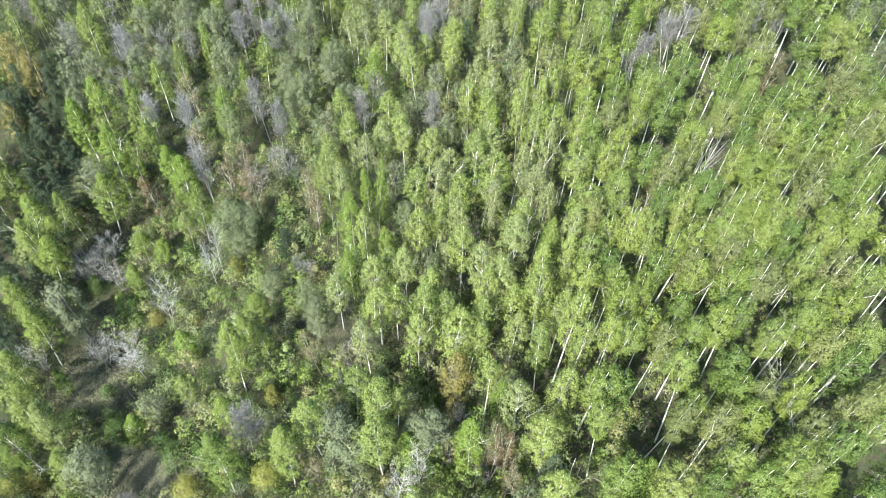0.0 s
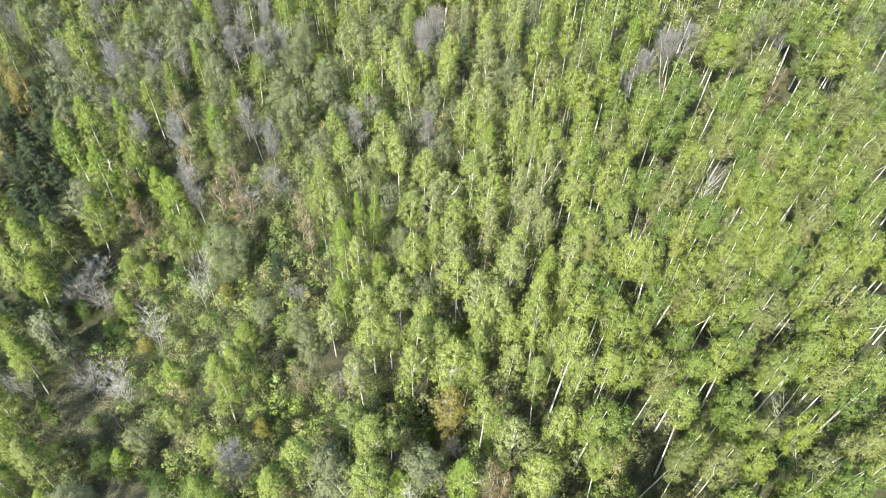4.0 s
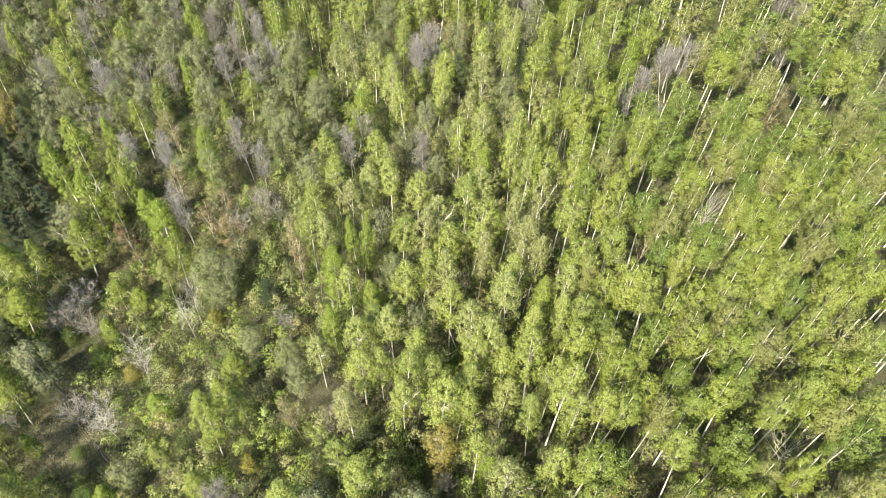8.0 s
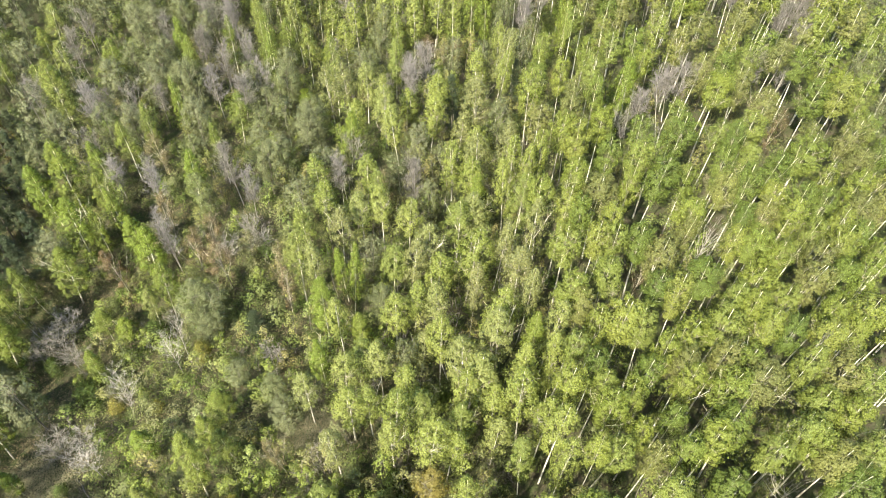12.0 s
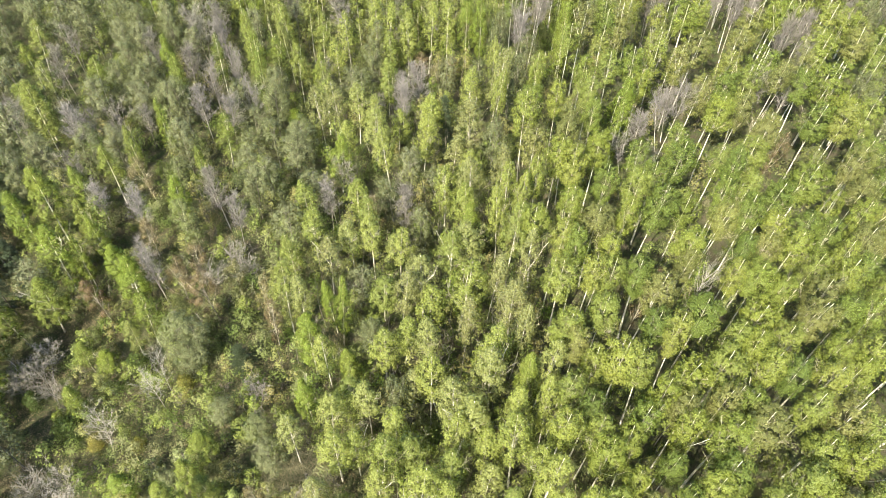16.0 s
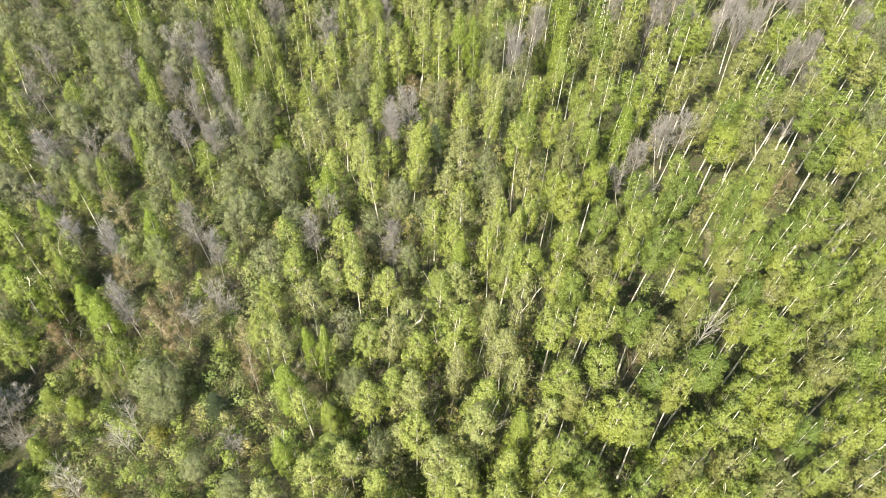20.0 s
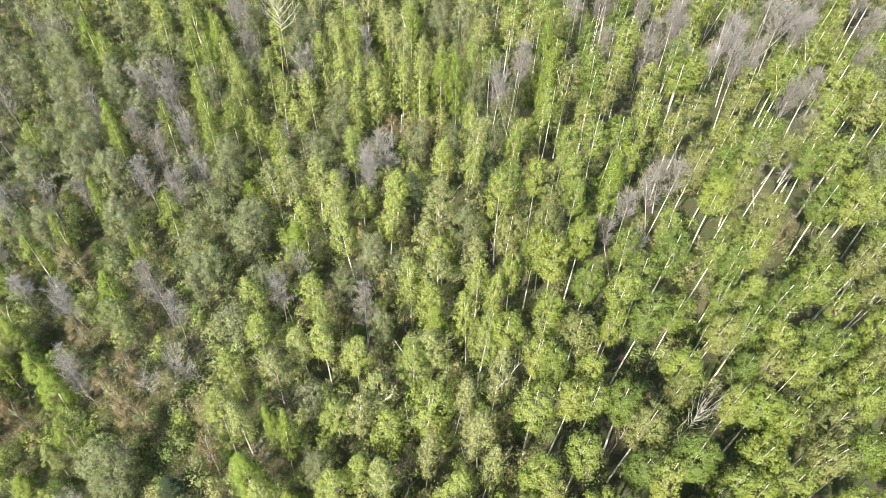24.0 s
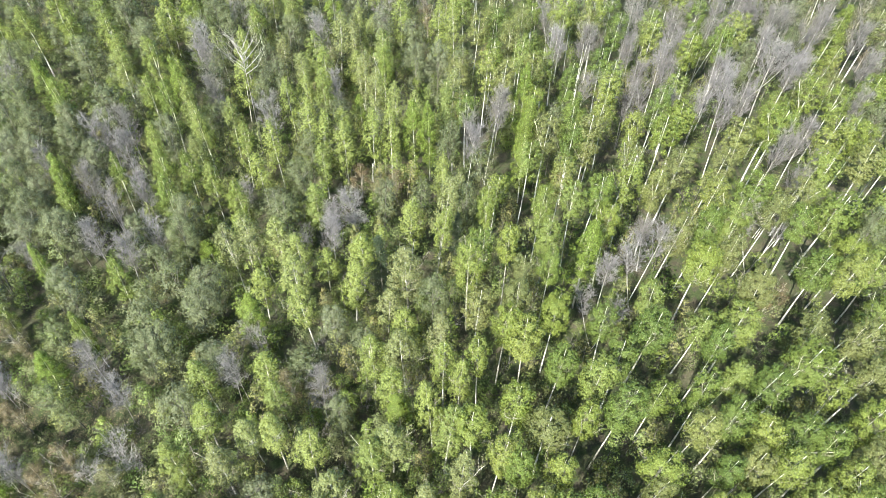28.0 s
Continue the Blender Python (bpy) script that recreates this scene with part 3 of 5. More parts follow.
BRUSH = Stand("bare_brush", "leafless grey-brown brushwood between the trees", "shrubs", 2.4, 2.4,
              [bare(241 + i, 2.4, 1.1, 0.1, 9, 4, 2, GREY_BARK, TWIG, 0.03, 3, 0.03, 0.9, 0.5) for i in range(3)])


# ---- the trees that stand out ----
birch(27.3, 28.9, 21.4, 3.2)
birch(31.8, 29.2, 20.4, 3.2)
birch(40.6, 29.5, 21.3, 3.2)
birch(22.2, 29.7, 21.4, 3.2)
birch(16.5, 30.0, 19.4, 3.2)
birch(37.4, 30.4, 21.6, 3.2)
birch(44.1, 30.5, 20.6, 3.2)
birch(34.3, 31.7, 22.5, 3.8)
birch(41.5, 32.4, 22.6, 3.8)
birch(48.3, 33.2, 21.1, 3.9)
birch(-25.3, 34.4, 14.0, 3.5)
birch(-17.1, 34.7, 9.0, 2.9)
birch(33.8, 35.0, 22.6, 3.9)
birch(30.7, 35.7, 22.4, 3.3)
birch(38.0, 35.8, 21.1, 3.9)
birch(46.0, 35.9, 20.1, 3.9)
birch(52.4, 35.9, 20.5, 3.3)
birch(15.3, 36.0, 19.0, 3.2)
birch(-5.6, 36.3, 14.0, 3.4)
birch(22.0, 36.3, 20.9, 3.2)
birch(-48.2, 37.0, 12.0, 4.5)
birch(50.2, 38.1, 22.5, 4.0)
birch(29.7, 38.5, 21.7, 3.3)
birch(-14.0, 38.9, 10.0, 2.2)
birch(-54.3, 39.0, 12.0, 4.6)
birch(37.0, 39.3, 20.9, 4.0)
birch(40.4, 39.4, 20.5, 4.0)
birch(53.5, 39.6, 20.9, 3.4)
birch(45.8, 40.2, 22.1, 3.7)
birch(-6.5, 40.3, 11.0, 2.7)
birch(-50.7, 40.7, 13.0, 4.6)
birch(12.0, 40.8, 17.5, 3.2)
birch(24.1, 41.4, 20.3, 4.1)
birch(32.4, 41.5, 22.7, 4.1)
birch(21.2, 42.2, 21.5, 3.4)
birch(-26.8, 42.5, 13.0, 3.7)
birch(17.2, 42.6, 20.0, 3.5)
birch(-3.8, 43.4, 14.0, 3.0)
birch(-9.6, 44.2, 14.0, 3.6)
birch(38.4, 44.3, 21.6, 4.4)
birch(52.3, 44.4, 21.3, 5.0)
birch(8.4, 45.2, 16.1, 3.3)
birch(51.2, 47.1, 21.3, 5.0)
birch(56.8, 47.6, 21.3, 5.0)
birch(-33.7, 47.7, 11.0, 2.7)
birch(23.3, 47.9, 22.8, 3.2)
birch(29.8, 48.0, 21.1, 3.2)
birch(20.2, 48.0, 19.6, 3.2)
birch(33.7, 48.0, 22.2, 3.9)
birch(44.1, 48.2, 21.1, 3.9)
birch(55.9, 48.3, 21.8, 3.2)
birch(-26.4, 49.1, 14.0, 3.6)
birch(15.9, 49.3, 18.7, 3.3)
birch(37.3, 49.4, 22.1, 4.6)
birch(51.2, 49.6, 21.5, 3.9)
birch(-59.0, 49.7, 14.0, 4.9)
birch(48.1, 50.2, 21.5, 4.6)
birch(25.9, 50.2, 21.7, 3.9)
birch(3.5, 50.6, 18.0, 4.5)
birch(18.9, 50.8, 22.0, 4.0)
birch(6.2, 50.9, 15.5, 3.7)
birch(29.4, 51.3, 19.9, 3.6)
birch(41.1, 51.5, 21.7, 5.0)
birch(-8.2, 51.5, 15.1, 3.4)
birch(33.7, 52.7, 21.1, 3.3)
birch(-1.1, 53.0, 15.0, 3.2)
birch(56.5, 53.1, 20.4, 4.4)
birch(-23.1, 53.4, 11.0, 3.6)
birch(52.7, 53.7, 20.2, 5.1)
birch(25.9, 54.1, 21.2, 4.4)
birch(7.5, 54.2, 16.5, 3.8)
birch(18.5, 54.3, 19.7, 3.4)
birch(29.8, 55.2, 20.5, 3.4)
birch(35.1, 56.0, 22.7, 3.4)
birch(-1.3, 56.1, 18.0, 3.8)
birch(-57.9, 56.2, 15.0, 5.0)
birch(-26.2, 56.2, 10.0, 3.3)
birch(40.1, 56.4, 22.3, 5.2)
birch(16.1, 56.7, 21.1, 4.2)
birch(-6.8, 57.0, 15.3, 4.1)
birch(21.2, 57.0, 21.7, 4.1)
birch(3.6, 57.1, 14.5, 4.7)
birch(46.2, 57.3, 20.4, 5.9)
birch(25.4, 57.7, 20.7, 3.5)
birch(-4.4, 57.8, 14.6, 3.4)
birch(55.0, 58.2, 21.5, 4.9)
birch(8.3, 58.6, 17.1, 3.6)
birch(30.5, 58.9, 22.2, 3.5)
birch(60.3, 59.0, 21.8, 4.2)
birch(-12.9, 59.4, 14.7, 3.3)
birch(36.6, 59.4, 21.2, 4.2)
birch(-25.2, 59.6, 10.0, 4.4)
birch(-60.3, 59.6, 14.0, 4.3)
birch(33.2, 60.1, 22.5, 3.5)
birch(52.6, 60.5, 22.7, 3.9)
birch(25.1, 60.8, 19.9, 3.5)
birch(41.6, 61.1, 22.5, 3.9)
birch(46.0, 61.1, 20.1, 4.3)
birch(9.1, 61.2, 18.3, 5.6)
birch(16.7, 61.3, 20.1, 3.9)
birch(-8.3, 61.6, 15.6, 3.8)
birch(20.6, 61.7, 21.7, 3.2)
birch(-64.5, 62.8, 14.0, 4.9)
birch(-3.2, 63.7, 16.1, 3.7)
birch(21.9, 64.0, 21.5, 3.3)
birch(8.8, 64.2, 17.2, 4.6)
birch(51.4, 64.5, 22.5, 3.7)
birch(60.2, 65.1, 20.3, 4.4)
birch(56.2, 65.4, 22.4, 4.4)
birch(48.4, 65.7, 22.2, 4.1)
birch(37.3, 65.8, 21.4, 4.8)
birch(5.3, 65.8, 16.7, 4.1)
birch(33.2, 65.9, 21.2, 4.1)
birch(43.1, 66.5, 21.7, 5.2)
birch(30.0, 66.7, 22.4, 5.3)
birch(13.7, 67.0, 19.8, 4.6)
birch(26.8, 67.5, 20.2, 3.4)
birch(63.5, 67.7, 21.9, 4.5)
birch(20.6, 68.4, 21.2, 3.8)
birch(24.0, 68.7, 21.0, 3.8)
birch(57.8, 68.9, 21.6, 3.8)
birch(48.5, 69.6, 21.0, 4.6)
birch(53.5, 69.7, 20.0, 4.9)
birch(38.1, 69.9, 22.6, 3.8)
birch(13.2, 71.2, 19.7, 4.4)
birch(45.1, 71.2, 21.7, 3.5)
birch(-9.8, 71.6, 15.7, 3.2)
birch(-1.5, 72.0, 15.1, 3.9)
birch(22.9, 72.4, 22.5, 5.0)
birch(5.0, 72.6, 16.7, 3.9)
birch(28.0, 72.9, 21.8, 4.6)
birch(35.4, 73.1, 21.2, 3.9)
birch(-62.7, 73.1, 13.0, 5.1)
birch(65.3, 73.2, 22.7, 3.9)
birch(17.3, 73.4, 19.9, 3.2)
birch(60.7, 73.6, 21.4, 5.1)
birch(41.4, 73.7, 22.1, 5.5)
birch(49.7, 74.3, 20.1, 5.5)
birch(-65.8, 74.4, 14.0, 7.0)
birch(57.1, 74.5, 22.0, 4.7)
birch(1.2, 75.6, 15.9, 3.6)
birch(10.1, 75.9, 17.8, 3.3)
birch(-49.5, 77.1, 9.0, 3.7)
birch(35.5, 77.4, 22.7, 4.8)
birch(-62.4, 77.7, 12.0, 3.9)
birch(69.0, 78.2, 21.4, 3.6)
birch(60.5, 78.5, 20.2, 4.9)
birch(-41.8, 79.3, 10.0, 3.3)
birch(17.3, 79.3, 19.5, 4.9)
birch(54.2, 79.4, 20.3, 4.1)
birch(48.3, 80.3, 21.0, 3.3)
birch(30.7, 80.4, 21.4, 3.7)
birch(-14.4, 80.6, 16.4, 3.4)
birch(65.0, 80.7, 21.4, 4.5)
birch(-16.7, 80.7, 16.4, 3.3)
birch(23.8, 80.7, 21.6, 4.9)
birch(51.8, 80.9, 21.5, 5.3)
birch(-39.5, 81.0, 14.0, 3.3)
birch(35.3, 81.0, 20.4, 4.9)
birch(27.6, 81.4, 21.8, 3.7)
birch(9.4, 81.7, 17.3, 5.5)
birch(68.3, 81.8, 22.3, 4.1)
birch(0.4, 81.9, 16.0, 3.8)
birch(-62.4, 82.4, 13.0, 3.9)
birch(60.0, 83.2, 21.0, 3.3)
birch(40.8, 83.3, 20.6, 3.3)
birch(-2.4, 83.8, 14.4, 4.2)
birch(14.2, 84.2, 19.5, 3.4)
birch(3.8, 84.7, 15.6, 4.6)
birch(-57.2, 84.8, 15.0, 5.5)
birch(26.8, 85.1, 22.4, 3.8)
birch(65.2, 85.2, 21.1, 4.2)
birch(19.3, 85.4, 21.6, 3.4)
birch(30.8, 86.3, 20.9, 3.8)
birch(51.3, 86.6, 21.2, 3.8)
birch(42.8, 86.6, 21.9, 5.1)
birch(58.7, 86.8, 21.9, 4.3)
birch(54.4, 86.9, 21.5, 4.3)
birch(23.7, 87.0, 22.1, 3.8)
birch(69.2, 87.1, 21.8, 4.7)
birch(72.7, 88.3, 22.2, 3.9)
birch(-11.3, 88.8, 16.2, 3.9)
birch(65.2, 88.9, 20.8, 4.3)
birch(-16.7, 89.0, 14.7, 3.9)
birch(-74.9, 89.2, 14.0, 5.1)
birch(7.9, 89.7, 17.1, 4.5)
birch(-0.1, 90.8, 15.1, 4.0)
birch(58.2, 91.1, 19.9, 5.1)
birch(48.2, 91.1, 22.8, 4.4)
birch(21.5, 91.4, 20.0, 5.2)
birch(30.3, 91.5, 21.2, 5.7)
birch(62.5, 91.5, 20.0, 5.1)
birch(34.7, 91.6, 21.8, 3.5)
birch(17.7, 92.0, 20.6, 4.4)
birch(75.6, 92.0, 21.9, 4.8)
birch(52.9, 92.1, 22.8, 4.4)
birch(70.6, 92.2, 22.1, 4.9)
birch(10.5, 92.3, 16.7, 5.4)
birch(-4.6, 92.5, 16.6, 4.0)
birch(38.4, 92.9, 22.8, 5.3)
birch(-8.0, 93.2, 15.3, 4.0)
birch(-14.3, 94.6, 14.6, 4.5)
birch(26.3, 95.0, 21.9, 4.5)
birch(16.0, 95.4, 20.4, 3.6)
birch(50.7, 96.1, 22.2, 3.6)
birch(19.5, 98.5, 20.5, 3.2)
birch(37.2, 98.5, 22.6, 5.0)
birch(59.3, 98.5, 20.0, 5.0)
birch(53.7, 98.8, 22.2, 3.8)
birch(73.6, 99.0, 20.7, 5.1)
birch(10.2, 99.4, 16.8, 4.7)
birch(-54.6, 99.9, 13.0, 3.2)
birch(32.6, 101.0, 21.1, 4.2)
birch(41.0, 101.3, 20.1, 4.6)
birch(65.8, 101.4, 21.5, 6.6)
birch(22.5, 102.1, 21.7, 3.2)
birch(17.5, 102.2, 20.1, 3.3)
birch(78.8, 103.1, 20.2, 4.2)
birch(28.7, 103.6, 20.7, 5.4)
birch(54.3, 103.7, 22.7, 3.8)
birch(7.2, 104.5, 15.1, 4.3)
birch(11.8, 104.9, 17.8, 4.7)
birch(74.8, 105.8, 22.7, 4.8)
birch(25.7, 106.3, 21.2, 4.3)
birch(45.9, 106.7, 21.1, 5.3)
birch(58.4, 107.1, 21.3, 5.9)
birch(-34.9, 108.6, 15.4, 2.8)
birch(32.9, 108.7, 20.7, 4.8)
birch(79.6, 108.8, 19.9, 4.9)
birch(28.2, 110.7, 21.1, 4.4)
birch(-47.9, 111.6, 17.0, 2.8)
birch(-2.6, 111.9, 16.2, 3.8)
birch(63.3, 112.6, 21.9, 5.1)
birch(32.7, 115.5, 22.1, 3.6)
birch(76.5, 115.8, 22.8, 5.0)
birch(21.3, 116.1, 22.4, 4.5)
birch(28.9, 116.9, 20.3, 4.0)
birch(3.2, 117.4, 15.1, 4.5)
birch(55.4, 117.5, 22.0, 6.1)
birch(74.1, 118.2, 20.2, 5.9)
birch(11.8, 118.3, 18.5, 5.4)
birch(84.2, 118.9, 21.8, 5.1)
birch(-5.6, 119.0, 16.4, 4.5)
birch(27.2, 120.1, 22.1, 3.6)
birch(-67.8, 120.8, 18.0, 7.9)
birch(60.7, 121.0, 21.2, 4.1)
birch(22.7, 121.0, 20.9, 4.4)
birch(79.8, 121.7, 20.2, 5.2)
birch(-16.1, 123.2, 16.5, 4.0)
birch(4.1, 123.4, 16.1, 5.2)
birch(33.6, 123.7, 21.4, 4.5)
birch(52.7, 124.0, 22.3, 4.2)
birch(73.4, 125.6, 21.5, 5.1)
birch(43.6, 125.7, 20.4, 4.4)
birch(58.1, 126.0, 20.9, 4.8)
birch(16.4, 126.4, 19.4, 3.2)
birch(64.2, 126.6, 20.9, 5.1)
birch(-13.2, 126.6, 16.2, 4.1)
birch(-9.8, 126.6, 15.1, 4.7)
birch(68.9, 128.5, 22.7, 4.3)
birch(24.4, 128.5, 21.6, 3.2)
birch(-81.2, 128.8, 16.1, 3.3)
birch(87.0, 129.2, 22.5, 5.4)
birch(79.7, 129.3, 22.3, 6.6)
birch(-68.1, 129.4, 17.0, 4.7)
birch(38.6, 130.5, 22.2, 4.5)
birch(43.6, 130.7, 22.9, 5.2)
birch(11.3, 130.9, 16.7, 4.8)
birch(33.3, 131.1, 20.4, 4.1)
birch(16.7, 131.2, 20.6, 4.4)
birch(-45.6, 132.8, 16.3, 4.2)
birch(75.3, 132.8, 23.1, 4.4)
birch(52.5, 133.3, 20.5, 4.4)
birch(-16.7, 134.1, 16.8, 4.6)
birch(68.7, 134.4, 20.9, 6.6)
birch(62.1, 135.0, 20.3, 4.4)
birch(-4.3, 135.1, 15.7, 4.6)
birch(-29.4, 135.2, 17.0, 4.0)
birch(48.3, 135.2, 23.1, 4.4)
birch(78.8, 135.8, 22.8, 4.7)
birch(-22.5, 138.5, 16.2, 3.9)
birch(79.1, 138.7, 22.7, 5.6)
birch(-38.4, 138.8, 17.4, 3.3)
birch(89.2, 139.7, 21.6, 6.2)
birch(-31.5, 140.2, 17.6, 4.3)
birch(57.1, 140.9, 20.2, 5.5)
birch(48.9, 140.9, 20.1, 4.5)
birch(64.2, 141.2, 21.0, 4.7)
birch(-27.1, 141.3, 16.1, 4.4)
birch(95.3, 143.0, 22.6, 5.2)
birch(34.7, 144.2, 21.4, 5.1)
birch(42.3, 144.5, 22.7, 4.9)
birch(39.9, 145.7, 21.1, 4.6)
birch(-33.8, 145.8, 18.2, 4.2)
birch(-25.6, 146.0, 16.4, 4.3)
birch(84.6, 146.2, 22.8, 5.6)
birch(56.0, 147.5, 22.4, 5.3)
birch(71.0, 148.2, 21.0, 5.9)
birch(75.9, 148.4, 22.4, 5.3)
birch(-19.2, 148.4, 16.7, 4.3)
birch(40.9, 148.7, 22.1, 4.8)
birch(-13.2, 148.9, 16.9, 4.3)
birch(89.6, 149.1, 21.1, 5.1)
birch(-26.1, 150.3, 17.4, 4.2)
birch(-5.5, 150.4, 18.6, 3.9)
birch(7.6, 150.6, 18.5, 4.2)
birch(76.9, 151.8, 21.5, 6.6)
birch(60.6, 152.0, 20.1, 6.1)
birch(4.2, 152.4, 18.5, 4.2)
birch(-28.3, 153.5, 17.9, 4.2)
birch(-0.3, 153.8, 16.4, 4.0)
birch(55.9, 154.3, 22.4, 4.1)
birch(-22.3, 154.3, 17.0, 4.2)
birch(-8.2, 154.3, 17.6, 4.2)
birch(21.8, 154.6, 19.8, 4.4)
birch(40.6, 154.7, 20.2, 4.4)
birch(33.4, 155.1, 22.2, 4.3)
birch(17.7, 155.6, 20.7, 4.4)
birch(47.8, 155.6, 22.8, 4.8)
birch(85.0, 157.5, 22.3, 4.8)
birch(-54.7, 158.0, 18.6, 4.7)
birch(-34.7, 158.2, 18.2, 4.3)
birch(-30.8, 158.5, 17.6, 4.1)
birch(91.2, 159.0, 20.6, 5.3)
birch(27.3, 159.5, 23.1, 4.4)
birch(-38.7, 160.2, 17.6, 4.3)
birch(61.7, 160.6, 21.6, 4.5)
birch(18.8, 161.0, 20.5, 4.4)
birch(100.3, 161.1, 20.3, 6.5)
birch(-12.3, 161.3, 17.6, 4.0)
birch(48.1, 161.9, 22.5, 4.5)
birch(87.0, 162.3, 20.3, 4.9)
birch(7.9, 162.3, 17.1, 4.2)
birch(3.4, 163.0, 18.3, 4.2)
birch(-6.1, 163.7, 16.8, 4.2)
birch(-10.0, 163.8, 16.5, 4.2)
birch(40.4, 163.9, 21.2, 3.9)
birch(34.9, 164.3, 22.1, 4.4)
birch(25.3, 165.1, 21.9, 4.3)
birch(48.6, 168.0, 20.0, 4.2)
birch(32.3, 168.8, 21.3, 4.4)
birch(-47.5, 170.2, 18.0, 5.7)
birch(0.8, 171.2, 17.3, 4.4)
birch(-40.3, 171.5, 17.7, 5.5)
birch(64.9, 172.1, 22.8, 4.7)
birch(34.6, 173.1, 20.4, 4.1)
birch(74.0, 173.4, 22.9, 5.0)
birch(58.6, 175.3, 23.0, 4.5)
birch(4.9, 176.4, 18.4, 5.0)
birch(30.3, 176.9, 21.3, 4.4)
birch(51.9, 177.9, 22.5, 4.6)
birch(76.2, 179.0, 22.7, 6.6)
birch(46.9, 179.7, 22.7, 4.7)
birch(23.9, 181.5, 20.7, 4.5)
birch(-0.8, 181.8, 16.7, 4.6)
birch(-69.5, 182.0, 17.9, 6.0)
birch(-61.4, 182.4, 17.6, 5.3)
birch(60.4, 182.5, 21.6, 4.7)
birch(33.7, 182.6, 21.9, 4.5)
birch(-54.0, 183.0, 16.6, 5.3)
birch(42.8, 184.3, 22.3, 4.7)
birch(49.7, 184.4, 22.4, 5.0)
birch(20.2, 184.7, 20.0, 4.6)
birch(-22.3, 185.0, 18.6, 5.4)
birch(70.6, 185.5, 22.3, 4.3)
birch(16.0, 186.6, 19.9, 4.9)
birch(110.9, 187.1, 20.6, 6.1)
birch(-67.8, 190.4, 17.9, 5.5)
birch(-58.3, 191.4, 17.5, 5.5)
birch(7.8, 191.7, 18.3, 5.0)
birch(-16.2, 192.0, 16.6, 5.1)
bright_birch(46.4, 30.7, 22.8, 3.5)
bright_birch(25.9, 31.4, 15.3, 3.7)
bright_birch(5.9, 36.6, 15.2, 2.1)
bright_birch(-2.2, 38.5, 9.0, 3.4)
bright_birch(-40.8, 42.0, 9.0, 3.3)
bright_birch(10.2, 43.2, 13.5, 3.4)
bright_birch(-54.3, 50.9, 8.0, 2.4)
bright_birch(-35.7, 55.8, 10.0, 3.5)
bright_birch(18.0, 65.2, 20.6, 3.7)
bright_birch(-11.8, 65.5, 14.0, 3.3)
bright_birch(-48.2, 68.6, 10.0, 3.1)
bright_birch(-6.1, 71.3, 12.0, 3.2)
bright_birch(-12.3, 73.7, 16.4, 4.5)
bright_birch(-46.5, 76.4, 7.0, 3.5)
bright_birch(-8.7, 78.9, 19.0, 2.6)
bright_birch(-9.9, 81.3, 15.0, 2.8)
bright_birch(-47.0, 92.4, 14.0, 4.7)
bright_birch(-53.7, 93.0, 13.0, 3.1)
bright_birch(12.0, 96.2, 16.3, 4.1)
bright_birch(-12.0, 112.9, 15.7, 4.9)
bright_birch(-44.8, 119.4, 16.5, 2.7)
bright_birch(39.7, 121.4, 22.0, 5.4)
bright_birch(-21.5, 128.3, 8.0, 4.2)
bright_birch(-50.0, 139.7, 16.7, 3.7)
bright_birch(31.9, 145.9, 21.8, 4.2)
bright_birch(14.9, 151.4, 20.8, 3.7)
bright_birch(32.5, 151.5, 21.7, 4.6)
bright_birch(12.0, 153.2, 19.1, 4.4)
bright_birch(32.4, 160.5, 22.5, 4.1)
bright_birch(-33.3, 162.8, 20.0, 3.7)
bright_birch(1.2, 162.8, 12.0, 3.8)
bright_birch(-59.4, 164.3, 18.1, 4.6)
bright_birch(5.3, 168.6, 18.3, 4.3)
bright_birch(106.6, 169.1, 20.4, 4.6)
bright_birch(103.2, 188.7, 20.7, 6.8)
bright_birch(-39.2, 192.6, 17.9, 5.5)
bright_birch(-7.4, 195.9, 18.1, 5.1)
bright_birch(-64.2, 99.2, 16.0, 5.0)
bright_birch(-60.1, 101.0, 18.0, 5.6)
bright_birch(-56.6, 91.9, 17.0, 5.4)
bright_birch(-70.4, 125.6, 15.0, 5.0)
bright_birch(-43.9, 88.2, 14.5, 5.0)
bright_birch(-55.8, 105.9, 14.0, 3.6)
bright_birch(-51.4, 96.8, 14.0, 3.4)
bright_birch(-62.2, 70.4, 14.0, 5.2)
bright_birch(-39.2, 102.4, 15.0, 4.2)
bright_birch(-67.9, 82.0, 14.5, 5.2)
willow(-44.1, 35.3, 4.0, 3.9)
willow(-9.5, 35.4, 9.0, 3.6)
willow(-11.2, 38.1, 8.0, 2.7)
willow(0.8, 38.8, 8.0, 3.3)
willow(-46.4, 39.6, 4.0, 3.5)
willow(-16.3, 57.7, 10.0, 3.7)
willow(-18.1, 61.8, 10.0, 3.4)
willow(0.4, 65.3, 13.0, 3.6)
willow(-24.6, 65.6, 7.0, 3.7)
willow(-31.6, 73.7, 9.0, 4.1)
willow(-3.6, 75.8, 12.9, 3.9)
willow(-29.8, 76.0, 11.0, 4.7)
willow(-33.7, 77.6, 12.0, 5.5)
willow(2.9, 96.1, 14.0, 3.6)
willow(-35.6, 98.7, 13.9, 4.2)
willow(-16.3, 105.2, 13.7, 4.3)
willow(-26.1, 105.8, 12.7, 4.3)
willow(-23.1, 107.8, 13.5, 4.8)
willow(-68.1, 107.8, 14.0, 3.9)
willow(0.7, 111.0, 13.6, 3.9)
willow(-63.8, 111.7, 14.2, 4.4)
willow(-20.6, 114.5, 13.1, 5.6)
